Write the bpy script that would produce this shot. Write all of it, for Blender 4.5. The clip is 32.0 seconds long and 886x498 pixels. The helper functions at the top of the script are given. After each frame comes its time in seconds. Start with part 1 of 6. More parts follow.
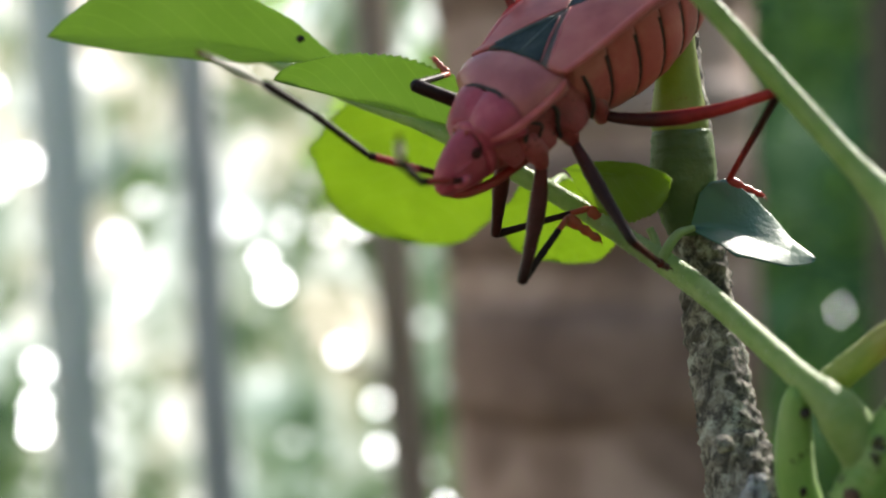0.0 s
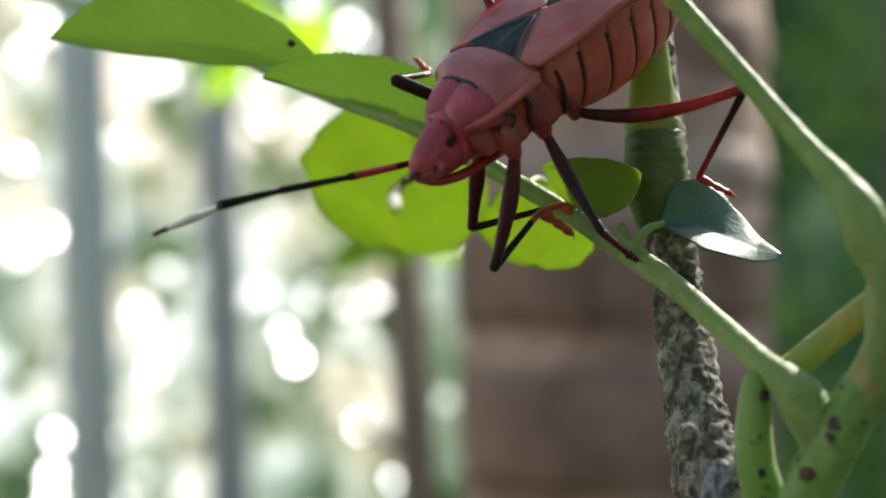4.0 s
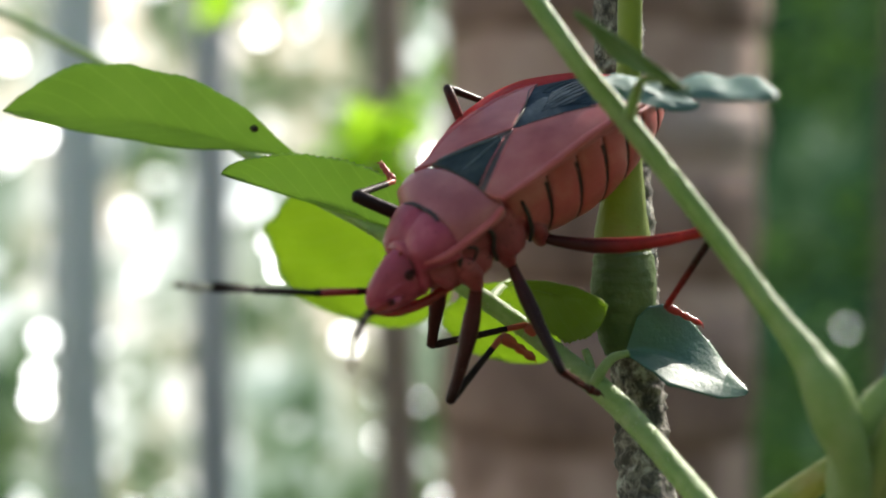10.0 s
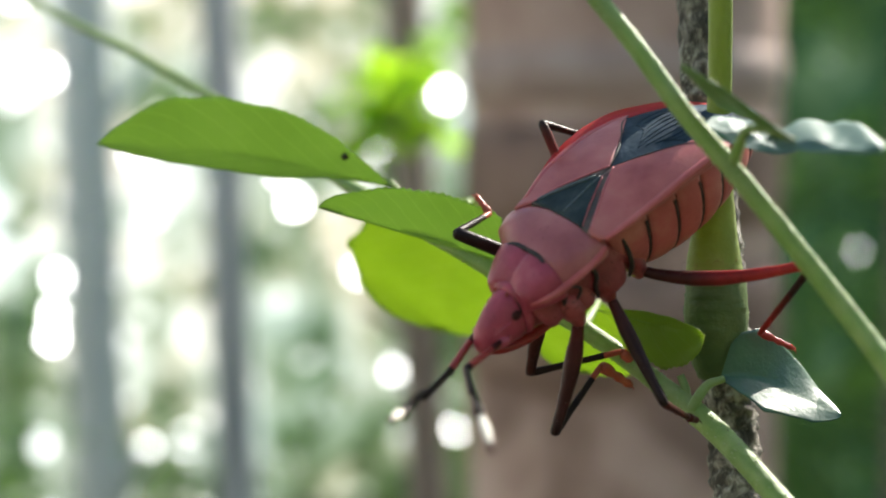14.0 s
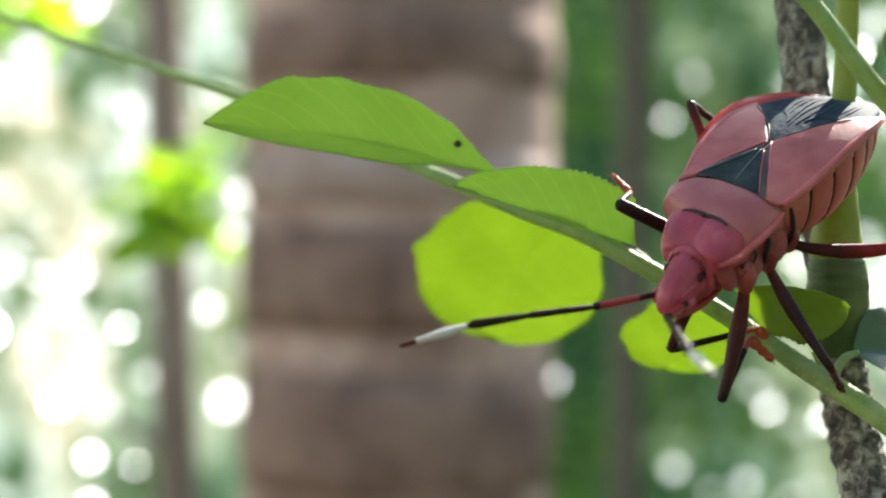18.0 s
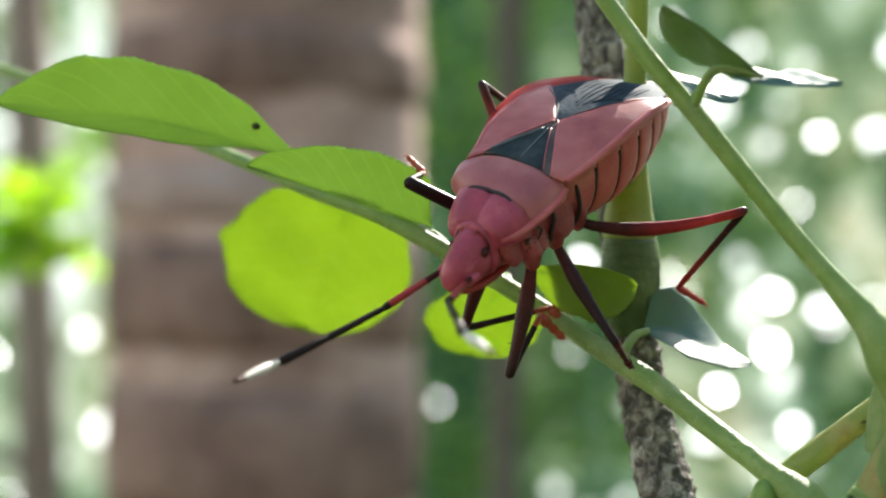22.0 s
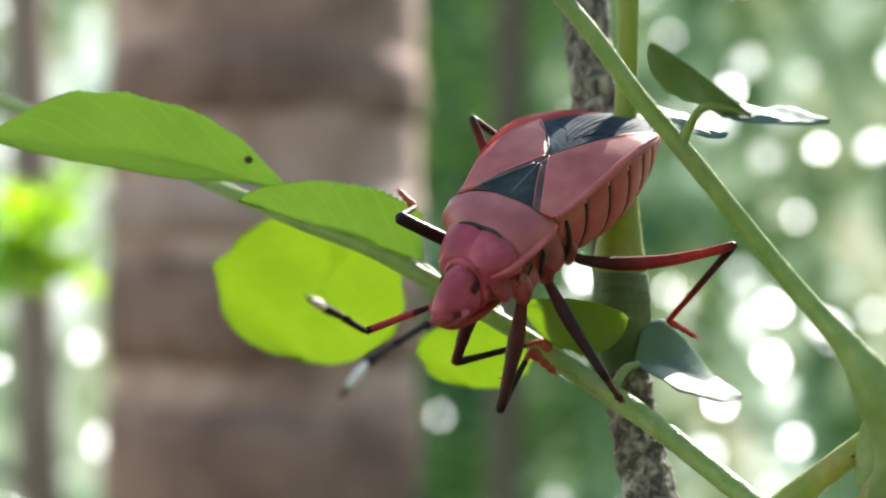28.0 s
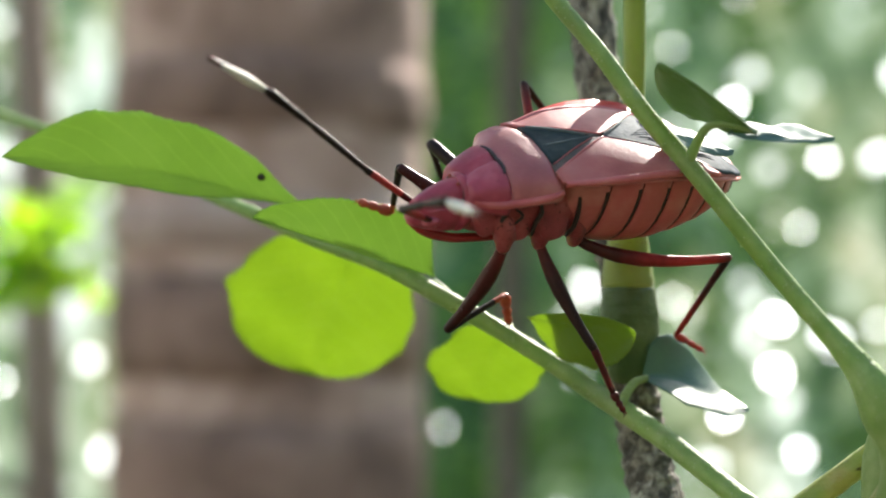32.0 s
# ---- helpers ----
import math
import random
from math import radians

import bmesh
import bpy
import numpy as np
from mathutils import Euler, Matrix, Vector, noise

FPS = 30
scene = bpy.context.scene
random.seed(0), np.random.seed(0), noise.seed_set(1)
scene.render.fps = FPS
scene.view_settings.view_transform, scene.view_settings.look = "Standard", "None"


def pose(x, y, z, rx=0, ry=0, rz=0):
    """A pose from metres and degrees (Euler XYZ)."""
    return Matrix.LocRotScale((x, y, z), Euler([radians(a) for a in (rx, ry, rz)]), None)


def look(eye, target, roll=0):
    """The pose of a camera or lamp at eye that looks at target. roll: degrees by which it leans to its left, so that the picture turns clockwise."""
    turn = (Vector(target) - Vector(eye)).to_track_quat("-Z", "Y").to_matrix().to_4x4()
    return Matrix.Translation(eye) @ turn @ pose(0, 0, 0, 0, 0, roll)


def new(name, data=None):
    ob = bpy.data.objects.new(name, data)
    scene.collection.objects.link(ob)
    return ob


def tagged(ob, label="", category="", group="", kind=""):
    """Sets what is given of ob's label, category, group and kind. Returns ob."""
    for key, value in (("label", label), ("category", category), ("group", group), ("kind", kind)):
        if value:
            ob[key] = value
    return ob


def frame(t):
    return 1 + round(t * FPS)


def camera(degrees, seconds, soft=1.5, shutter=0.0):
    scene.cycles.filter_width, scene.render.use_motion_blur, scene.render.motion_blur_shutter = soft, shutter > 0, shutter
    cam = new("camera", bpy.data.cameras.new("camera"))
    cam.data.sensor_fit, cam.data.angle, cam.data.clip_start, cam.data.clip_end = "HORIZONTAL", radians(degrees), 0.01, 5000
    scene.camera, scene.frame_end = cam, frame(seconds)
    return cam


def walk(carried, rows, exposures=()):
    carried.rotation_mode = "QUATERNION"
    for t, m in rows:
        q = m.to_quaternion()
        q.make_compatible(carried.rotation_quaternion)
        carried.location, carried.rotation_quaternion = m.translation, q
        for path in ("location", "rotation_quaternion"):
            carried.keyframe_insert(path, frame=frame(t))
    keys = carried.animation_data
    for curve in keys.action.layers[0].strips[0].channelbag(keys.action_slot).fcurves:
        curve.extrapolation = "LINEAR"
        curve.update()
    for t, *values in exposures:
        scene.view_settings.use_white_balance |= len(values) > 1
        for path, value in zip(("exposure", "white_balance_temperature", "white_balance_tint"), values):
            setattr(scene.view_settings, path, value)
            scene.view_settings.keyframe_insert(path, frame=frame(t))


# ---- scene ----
FOV = 34.0
cam = camera(FOV, 32.0, 2.0)
cam.data.dof.use_dof = True
cam.data.dof.focus_distance = 0.102
cam.data.dof.aperture_fstop = 22.0
cam.data.dof.aperture_blades = 0
PATH = [
    (0, (0.01828, -0.09452, 1.29811), (-0.00536, 0.00254, 1.29342), -3.35),
    (0.5, (0.01899, -0.09574, 1.29156), (-0.00499, 0.00133, 1.29013), -2.25),
    (1, (0.01855, -0.09720, 1.28453), (-0.00593, -0.00025, 1.28540), -1.50),
    (1.5, (0.01888, -0.09676, 1.28676), (-0.00598, 0.00009, 1.28793), -1.55),
    (2, (0.01951, -0.09734, 1.29115), (-0.00543, -0.00050, 1.29210), -1.91),
    (2.5, (0.02070, -0.09760, 1.29390), (-0.00443, -0.00081, 1.29470), -1.95),
    (3, (0.01975, -0.09849, 1.29470), (-0.00521, -0.00166, 1.29554), -1.97),
    (3.5, (0.02088, -0.09667, 1.29097), (-0.00411, 0.00015, 1.29192), -2.17),
    (5.5, (0.02260, -0.09804, 1.29677), (-0.00220, -0.00116, 1.29680), -2.32),
    (6, (0.02268, -0.09793, 1.29671), (-0.00234, -0.00111, 1.29675), -2.01),
    (6.5, (0.02264, -0.09882, 1.29772), (-0.00240, -0.00201, 1.29763), -2.21),
    (7, (0.02276, -0.09799, 1.29723), (-0.00236, -0.00120, 1.29713), -2.00),
    (7.5, (0.02259, -0.09802, 1.29772), (-0.00250, -0.00122, 1.29751), -2.21),
    (8, (0.02094, -0.09982, 1.29898), (-0.00389, -0.00295, 1.29868), -2.27),
    (8.5, (0.02276, -0.09835, 1.29856), (-0.00211, -0.00149, 1.29820), -2.09),
    (9, (0.02283, -0.09765, 1.29793), (-0.00214, -0.00082, 1.29784), -1.15),
    (9.5, (0.02338, -0.09635, 1.30108), (-0.00171, 0.00043, 1.29914), -0.34),
    (10, (0.02336, -0.09271, 1.30621), (-0.00105, 0.00412, 1.30094), -0.11),
    (10.5, (0.02662, -0.09201, 1.30623), (0.00190, 0.00459, 1.29852), -0.30),
    (11, (0.02763, -0.09150, 1.30564), (0.00164, 0.00466, 1.29676), -0.59),
    (11.5, (0.02049, -0.09599, 1.31242), (-0.00516, 0.00016, 1.30262), -1.18),
    (12, (0.01905, -0.09579, 1.31113), (-0.00653, 0.00039, 1.30136), -1.23),
    (12.5, (0.01844, -0.09575, 1.31317), (-0.00689, 0.00047, 1.30322), -0.99),
    (13, (0.02013, -0.09453, 1.31293), (-0.00528, 0.00166, 1.30287), -1.08),
    (13.5, (0.01880, -0.09561, 1.31380), (-0.00635, 0.00063, 1.30358), -1.26),
    (15.5, (0.01350, -0.09684, 1.31246), (-0.00833, 0.00034, 1.30356), -0.64),
    (16, (0.00126, -0.09851, 1.30571), (-0.01309, 0.00026, 1.29955), -0.38),
    (16.5, (-0.00275, -0.09842, 1.30653), (-0.01349, 0.00091, 1.30215), 0.08),
    (17, (-0.00502, -0.09934, 1.30708), (-0.01352, 0.00020, 1.30272), -0.57),
    (17.5, (-0.01284, -0.10118, 1.30269), (-0.01795, -0.00132, 1.30103), -0.00),
    (18, (-0.01398, -0.10120, 1.30286), (-0.01844, -0.00130, 1.30158), -0.08),
    (18.5, (-0.01301, -0.09970, 1.30267), (-0.01711, 0.00021, 1.30218), 0.68),
    (19, (-0.00789, -0.10058, 1.29608), (-0.01095, -0.00063, 1.29648), 0.57),
    (19.5, (0.00018, -0.10040, 1.29808), (-0.00212, -0.00043, 1.29837), 0.39),
    (20, (0.00000, -0.10000, 1.30000), (-0.00000, 0.00000, 1.30000), 0.00),
    (20.5, (-0.00379, -0.10045, 1.29809), (-0.00162, -0.00048, 1.29888), -0.50),
    (21, (-0.00454, -0.09846, 1.29493), (-0.00166, 0.00149, 1.29627), -0.30),
    (21.5, (-0.00631, -0.10038, 1.30422), (-0.00309, -0.00043, 1.30403), -0.17),
    (22, (-0.00740, -0.10098, 1.29960), (-0.00384, -0.00105, 1.29997), -0.26),
    (22.5, (-0.00752, -0.10069, 1.29928), (-0.00387, -0.00075, 1.29969), -0.13),
    (23, (-0.00716, -0.10009, 1.29966), (-0.00357, -0.00016, 1.29994), -0.05),
    (23.5, (-0.00905, -0.10091, 1.30063), (-0.00492, -0.00100, 1.30069), -0.08),
    (24, (-0.00831, -0.10092, 1.30310), (-0.00426, -0.00101, 1.30282), -0.27),
    (24.5, (-0.00778, -0.10091, 1.30254), (-0.00370, -0.00099, 1.30250), -0.32),
    (25, (-0.00766, -0.10106, 1.30204), (-0.00342, -0.00115, 1.30212), -0.29),
    (25.5, (-0.00739, -0.10138, 1.30159), (-0.00323, -0.00146, 1.30170), -0.45),
    (27.5, (-0.00617, -0.10092, 1.30027), (-0.00245, -0.00099, 1.30142), -0.11),
    (28, (-0.00671, -0.10151, 1.30122), (-0.00320, -0.00158, 1.30242), -0.32),
    (28.5, (-0.00788, -0.10183, 1.30191), (-0.00399, -0.00191, 1.30312), -0.22),
    (29, (-0.00710, -0.10158, 1.30183), (-0.00336, -0.00166, 1.30323), -0.19),
    (29.5, (-0.00702, -0.10236, 1.30072), (-0.00349, -0.00244, 1.30236), -0.46),
    (30, (-0.00684, -0.10193, 1.30069), (-0.00340, -0.00200, 1.30248), -0.41),
    (30.5, (-0.00776, -0.10243, 1.30090), (-0.00405, -0.00251, 1.30264), -0.26),
    (31, (-0.00791, -0.10246, 1.30115), (-0.00436, -0.00254, 1.30305), -0.33),
    (31.5, (-0.00848, -0.10303, 1.30219), (-0.00493, -0.00311, 1.30404), -0.30),
    (32, (-0.00730, -0.10305, 1.30149), (-0.00401, -0.00313, 1.30353), -0.46),
]
walk(cam, [(t, look(eye, target, roll)) for t, eye, target, roll in PATH], exposures=[(0.0, 0.92), (2.0, 0.94), (3.0, 0.86), (6.0, 0.83), (8.0, 0.85), (9.0, 0.82), (10.0, 0.84), (11.0, 1.1), (13.5, 1.12), (15.5, 1.15), (17.0, 1.36), (20.0, 1.45), (23.0, 1.4), (25.0, 1.34), (28.0, 1.43), (29.0, 1.4), (31.0, 1.46), (32.0, 1.38)])

# ---- sky, sun ----
SUN_EL, SUN_AZ = 36.0, 28.0          # from behind the plant, a little to the right
world = bpy.data.worlds.new("sky")
scene.world = world
world.use_nodes = True
wn = world.node_tree.nodes
sky = wn.new("ShaderNodeTexSky")
sky.sky_type = "NISHITA"
sky.sun_disc = False
sky.sun_elevation = radians(SUN_EL)
sky.sun_rotation = radians(SUN_AZ)
wn["Background"].inputs["Strength"].default_value = 0.15
world.node_tree.links.new(sky.outputs["Color"], wn["Background"].inputs["Color"])
sun = new("sun", bpy.data.lights.new("sun", "SUN"))
sun.data.energy = 5.0
sun.data.angle = radians(0.6)
sun.data.color = (1.0, 0.94, 0.84)
sx = math.sin(radians(SUN_AZ)) * math.cos(radians(SUN_EL))
sy = math.cos(radians(SUN_AZ)) * math.cos(radians(SUN_EL))
sz = math.sin(radians(SUN_EL))
sun.matrix_world = look((sx * 10, sy * 10, sz * 10 + 1.3), (0, 0, 1.3))


# ---- materials ----
def material(name):
    m = bpy.data.materials.new(name)
    m.use_nodes = True
    nt = m.node_tree
    return m, nt, nt.nodes["Principled BSDF"]


def ramp(nt, fac, stops):
    r = nt.nodes.new("ShaderNodeValToRGB")
    while len(r.color_ramp.elements) < len(stops):
        r.color_ramp.elements.new(0.5)
    for e, (p, c) in zip(r.color_ramp.elements, stops):
        e.position = p
        e.color = (*c, 1)
    nt.links.new(fac, r.inputs["Fac"])
    return r.outputs["Color"]


def noise_of(nt, scale, detail=4.0, rough=0.55, space="Object", stretch=(1, 1, 1), distortion=0.0):
    tc = nt.nodes.new("ShaderNodeTexCoord")
    mp = nt.nodes.new("ShaderNodeMapping")
    mp.inputs["Scale"].default_value = stretch
    nt.links.new(tc.outputs[space], mp.inputs["Vector"])
    n = nt.nodes.new("ShaderNodeTexNoise")
    n.inputs["Scale"].default_value = scale
    n.inputs["Detail"].default_value = detail
    n.inputs["Roughness"].default_value = rough
    n.inputs["Distortion"].default_value = distortion
    nt.links.new(mp.outputs["Vector"], n.inputs["Vector"])
    return n.outputs["Fac"]


def bump(nt, bsdf, height, strength, distance):
    b = nt.nodes.new("ShaderNodeBump")
    b.inputs["Strength"].default_value = strength
    b.inputs["Distance"].default_value = distance
    nt.links.new(height, b.inputs["Height"])
    nt.links.new(b.outputs["Normal"], bsdf.inputs["Normal"])


def mixed(nt, fac, a, b):
    m = nt.nodes.new("ShaderNodeMix")
    m.data_type = "RGBA"
    if isinstance(fac, float):
        m.inputs[0].default_value = fac
    else:
        nt.links.new(fac, m.inputs[0])
    for s, v in ((6, a), (7, b)):
        if isinstance(v, tuple):
            m.inputs[s].default_value = (*v, 1)
        else:
            nt.links.new(v, m.inputs[s])
    return m.outputs[2]


def cuticle(name, stops, scale=500.0, rough=0.42, fine=2500.0, bumpy=0.35, coat=0.0, sss=0.0, speck=0.0, speckc=(0.02, 0.01, 0.01), spec=0.4):
    """Insect shell: colour blotches, fine punctures, satin gloss."""
    m, nt, b = material(name)
    col = ramp(nt, noise_of(nt, scale, 5.0), stops)
    if speck:
        s = ramp(nt, noise_of(nt, fine * 0.6, 2.0), [(0.0, (1, 1, 1)), (speck, (1, 1, 1)), (speck + 0.06, (0, 0, 0)), (1.0, (0, 0, 0))])
        col = mixed(nt, s, col, speckc)
    nt.links.new(col, b.inputs["Base Color"])
    b.inputs["Roughness"].default_value = rough
    b.inputs["Specular IOR Level"].default_value = spec
    b.inputs["Coat Weight"].default_value = coat
    b.inputs["Coat Roughness"].default_value = 0.38
    if sss:
        b.inputs["Subsurface Weight"].default_value = sss
        b.inputs["Subsurface Radius"].default_value = (0.0012, 0.0004, 0.0003)
        b.inputs["Subsurface Scale"].default_value = 1.0
    bump(nt, b, noise_of(nt, fine, 3.0), bumpy, 0.00006)
    return m


def rib_mask(nt, pairs):
    """Fine side veins that run slantwise from the midrib; the blade's own coordinates are (along, across)."""
    tc = nt.nodes.new("ShaderNodeTexCoord")
    sp = nt.nodes.new("ShaderNodeSeparateXYZ")
    nt.links.new(tc.outputs["UV"], sp.inputs[0])

    def calc(op, a, b=0.0):
        q = nt.nodes.new("ShaderNodeMath")
        q.operation = op
        for k, v in enumerate((a, b)):
            if isinstance(v, float):
                q.inputs[k].default_value = v
            else:
                nt.links.new(v, q.inputs[k])
        return q.outputs[0]
    across = calc("ABSOLUTE", calc("SUBTRACT", sp.outputs["Y"], 0.5))
    wobble = calc("MULTIPLY", noise_of(nt, 260.0, 3.0), 0.5)
    step = calc("FRACT", calc("ADD", calc("SUBTRACT", calc("MULTIPLY", sp.outputs["X"], float(pairs)), calc("MULTIPLY", across, pairs * 0.55)), wobble))
    off = calc("ABSOLUTE", calc("SUBTRACT", step, 0.5))
    line = nt.nodes.new("ShaderNodeMapRange")
    line.inputs["From Min"].default_value = 0.0
    line.inputs["From Max"].default_value = 0.075
    line.inputs["To Min"].default_value = 0.24
    line.inputs["To Max"].default_value = 0.0
    nt.links.new(off, line.inputs["Value"])
    return calc("MULTIPLY", line.outputs[0], noise_of(nt, 420.0, 3.0))


def leafy(name, stops, trans, scale=260.0, rough=0.45, veins=0.5, spotted=0.0, spec=0.5, thin=0.55, grain=1400.0, depth=0.00008, down=0.0, pairs=0):
    """A leaf or shoot that lets light through. down: how much fine pale down it bears."""
    m, nt, b = material(name)
    b.inputs["Sheen Weight"].default_value = down
    b.inputs["Sheen Roughness"].default_value = 0.35
    b.inputs["Sheen Tint"].default_value = (0.9, 1.0, 0.7, 1)
    col = ramp(nt, noise_of(nt, scale, 6.0), stops)
    if spotted:
        s = ramp(nt, noise_of(nt, 700.0, 3.0), [(0.0, (0, 0, 0)), (0.70 - spotted * 0.1, (0, 0, 0)), (0.76 - spotted * 0.1, (1, 1, 1)), (1.0, (1, 1, 1))])
        col = mixed(nt, s, col, (0.02, 0.012, 0.006))
    glow = mixed(nt, 0.55, col, trans)
    if pairs:
        rib = rib_mask(nt, pairs)
        col = mixed(nt, rib, col, (0.30, 0.38, 0.17))
        glow = mixed(nt, rib, glow, (0.62, 0.80, 0.30))
    nt.links.new(col, b.inputs["Base Color"])
    b.inputs["Roughness"].default_value = rough
    b.inputs["Specular IOR Level"].default_value = spec
    t = nt.nodes.new("ShaderNodeBsdfTranslucent")
    nt.links.new(glow, t.inputs["Color"])
    mx = nt.nodes.new("ShaderNodeMixShader")
    mx.inputs[0].default_value = thin
    nt.links.new(b.outputs[0], mx.inputs[1])
    nt.links.new(t.outputs[0], mx.inputs[2])
    nt.links.new(mx.outputs[0], nt.nodes["Material Output"].inputs["Surface"])
    bump(nt, b, noise_of(nt, grain, 4.0), veins, depth)
    return m


def barky(name, stops, scale, stretch=(1, 1, 0.35), rough=0.9, bumpy=0.8, dist=0.0006, moss=None, moss_at=0.6, moss_scale=None):
    m, nt, b = material(name)
    n1 = noise_of(nt, scale, 8.0, 0.65, stretch=stretch, distortion=0.6)
    col = ramp(nt, n1, stops)
    if moss:
        f = ramp(nt, noise_of(nt, moss_scale or scale * 0.6, 6.0, 0.7), [(0.0, (0, 0, 0)), (moss_at - 0.05, (0, 0, 0)), (moss_at + 0.04, (1, 1, 1)), (1.0, (1, 1, 1))])
        col = mixed(nt, f, col, moss)
    nt.links.new(col, b.inputs["Base Color"])
    b.inputs["Roughness"].default_value = rough
    bump(nt, b, n1, bumpy, dist)
    return m


RED = cuticle("shell_red", [(0.25, (0.14, 0.016, 0.022)), (0.5, (0.29, 0.046, 0.052)), (0.75, (0.42, 0.105, 0.10))], 420, 0.40, bumpy=0.8, sss=0.08, speck=0.30, speckc=(0.08, 0.010, 0.012), spec=0.35, fine=5200.0)
ROSE = cuticle("shell_rose", [(0.25, (0.31, 0.070, 0.078)), (0.5, (0.43, 0.122, 0.124)), (0.8, (0.54, 0.22, 0.20))], 300, 0.38, bumpy=0.4, coat=0.22, sss=0.08, speck=0.24, speckc=(0.22, 0.035, 0.042), fine=5200.0)
HEADRED = cuticle("shell_crimson", [(0.25, (0.25, 0.020, 0.046)), (0.55, (0.40, 0.050, 0.086)), (0.8, (0.52, 0.115, 0.15))], 500, 0.42, bumpy=0.4, sss=0.08, coat=0.22, speck=0.26, speckc=(0.15, 0.010, 0.026), fine=5200.0)
WINGRED = cuticle("wing_rose_red", [(0.25, (0.33, 0.066, 0.072)), (0.5, (0.48, 0.130, 0.128)), (0.8, (0.60, 0.24, 0.21))], 240, 0.42, bumpy=0.35, sss=0.05, speck=0.24, speckc=(0.26, 0.050, 0.055), spec=0.35, fine=4600.0)
CLAVUS = cuticle("wing_clavus_brown", [(0.25, (0.035, 0.030, 0.030)), (0.5, (0.085, 0.058, 0.052)), (0.8, (0.19, 0.12, 0.10))], 400, 0.42, bumpy=0.7, speck=0.32, speckc=(0.10, 0.03, 0.03))
RIDGE = cuticle("wing_ridge_pink", [(0.25, (0.46, 0.085, 0.095)), (0.6, (0.58, 0.15, 0.155)), (0.85, (0.64, 0.24, 0.23))], 500, 0.42)
def thin_shell(name, stops, glow):
    """Thin horny rim that lights up when the sun stands behind it."""
    m, nt, b = material(name)
    col = ramp(nt, noise_of(nt, 300, 5.0), stops)
    nt.links.new(col, b.inputs["Base Color"])
    b.inputs["Roughness"].default_value = 0.34
    t = nt.nodes.new("ShaderNodeBsdfTranslucent")
    t.inputs["Color"].default_value = (*glow, 1)
    mx = nt.nodes.new("ShaderNodeMixShader")
    mx.inputs[0].default_value = 0.4
    nt.links.new(b.outputs[0], mx.inputs[1])
    nt.links.new(t.outputs[0], mx.inputs[2])
    nt.links.new(mx.outputs[0], nt.nodes["Material Output"].inputs["Surface"])
    bump(nt, b, noise_of(nt, 2500, 3.0), 0.5, 0.00006)
    return m


EDGERED = thin_shell("wing_edge_red", [(0.2, (0.38, 0.03, 0.035)), (0.6, (0.52, 0.06, 0.06)), (0.9, (0.6, 0.12, 0.11))], (0.95, 0.05, 0.045))
BELLY = cuticle("belly_coral", [(0.2, (0.34, 0.060, 0.060)), (0.5, (0.48, 0.110, 0.104)), (0.8, (0.57, 0.23, 0.195))], 260, 0.42, bumpy=0.6, sss=0.1, spec=0.35)
SEAM = cuticle("seam_black", [(0.2, (0.012, 0.008, 0.008)), (0.8, (0.04, 0.02, 0.018))], 700, 0.5)
SCUTE = cuticle("shield_slate", [(0.2, (0.010, 0.018, 0.022)), (0.5, (0.026, 0.040, 0.046)), (0.8, (0.075, 0.085, 0.085))], 700, 0.6, bumpy=0.8, spec=0.2)
LITSLATE = cuticle("slate_lit_colour", [(0.2, (0.06, 0.075, 0.085)), (0.5, (0.12, 0.145, 0.155)), (0.8, (0.22, 0.235, 0.235))], 600, 0.5, bumpy=0.8, spec=0.3)
MEMBR = cuticle("membrane_blueblack", [(0.2, (0.014, 0.024, 0.036)), (0.5, (0.040, 0.060, 0.082)), (0.8, (0.11, 0.14, 0.17))], 420, 0.7, bumpy=1.0, spec=0.06)
EYE = cuticle("eye_dark", [(0.2, (0.022, 0.006, 0.006)), (0.8, (0.085, 0.018, 0.018))], 900, 0.45, spec=0.18)
BLACK = cuticle("limb_black", [(0.2, (0.010, 0.006, 0.006)), (0.8, (0.032, 0.018, 0.016))], 900, 0.5, spec=0.12)
DARKRED = cuticle("limb_dark_red", [(0.2, (0.028, 0.006, 0.006)), (0.55, (0.062, 0.011, 0.010)), (0.85, (0.13, 0.026, 0.020))], 650, 0.42, sss=0.1, spec=0.16)
LEGRED = cuticle("limb_red", [(0.2, (0.20, 0.014, 0.016)), (0.6, (0.33, 0.028, 0.028)), (0.9, (0.44, 0.065, 0.055))], 500, 0.32, bumpy=0.5, sss=0.15)
TARSUS = cuticle("foot_orange", [(0.2, (0.24, 0.035, 0.018)), (0.6, (0.38, 0.07, 0.03)), (0.9, (0.48, 0.13, 0.06))], 700, 0.4, sss=0.1)
WHITE = cuticle("antenna_white", [(0.2, (0.55, 0.50, 0.42)), (0.7, (0.72, 0.68, 0.6))], 900, 0.5)



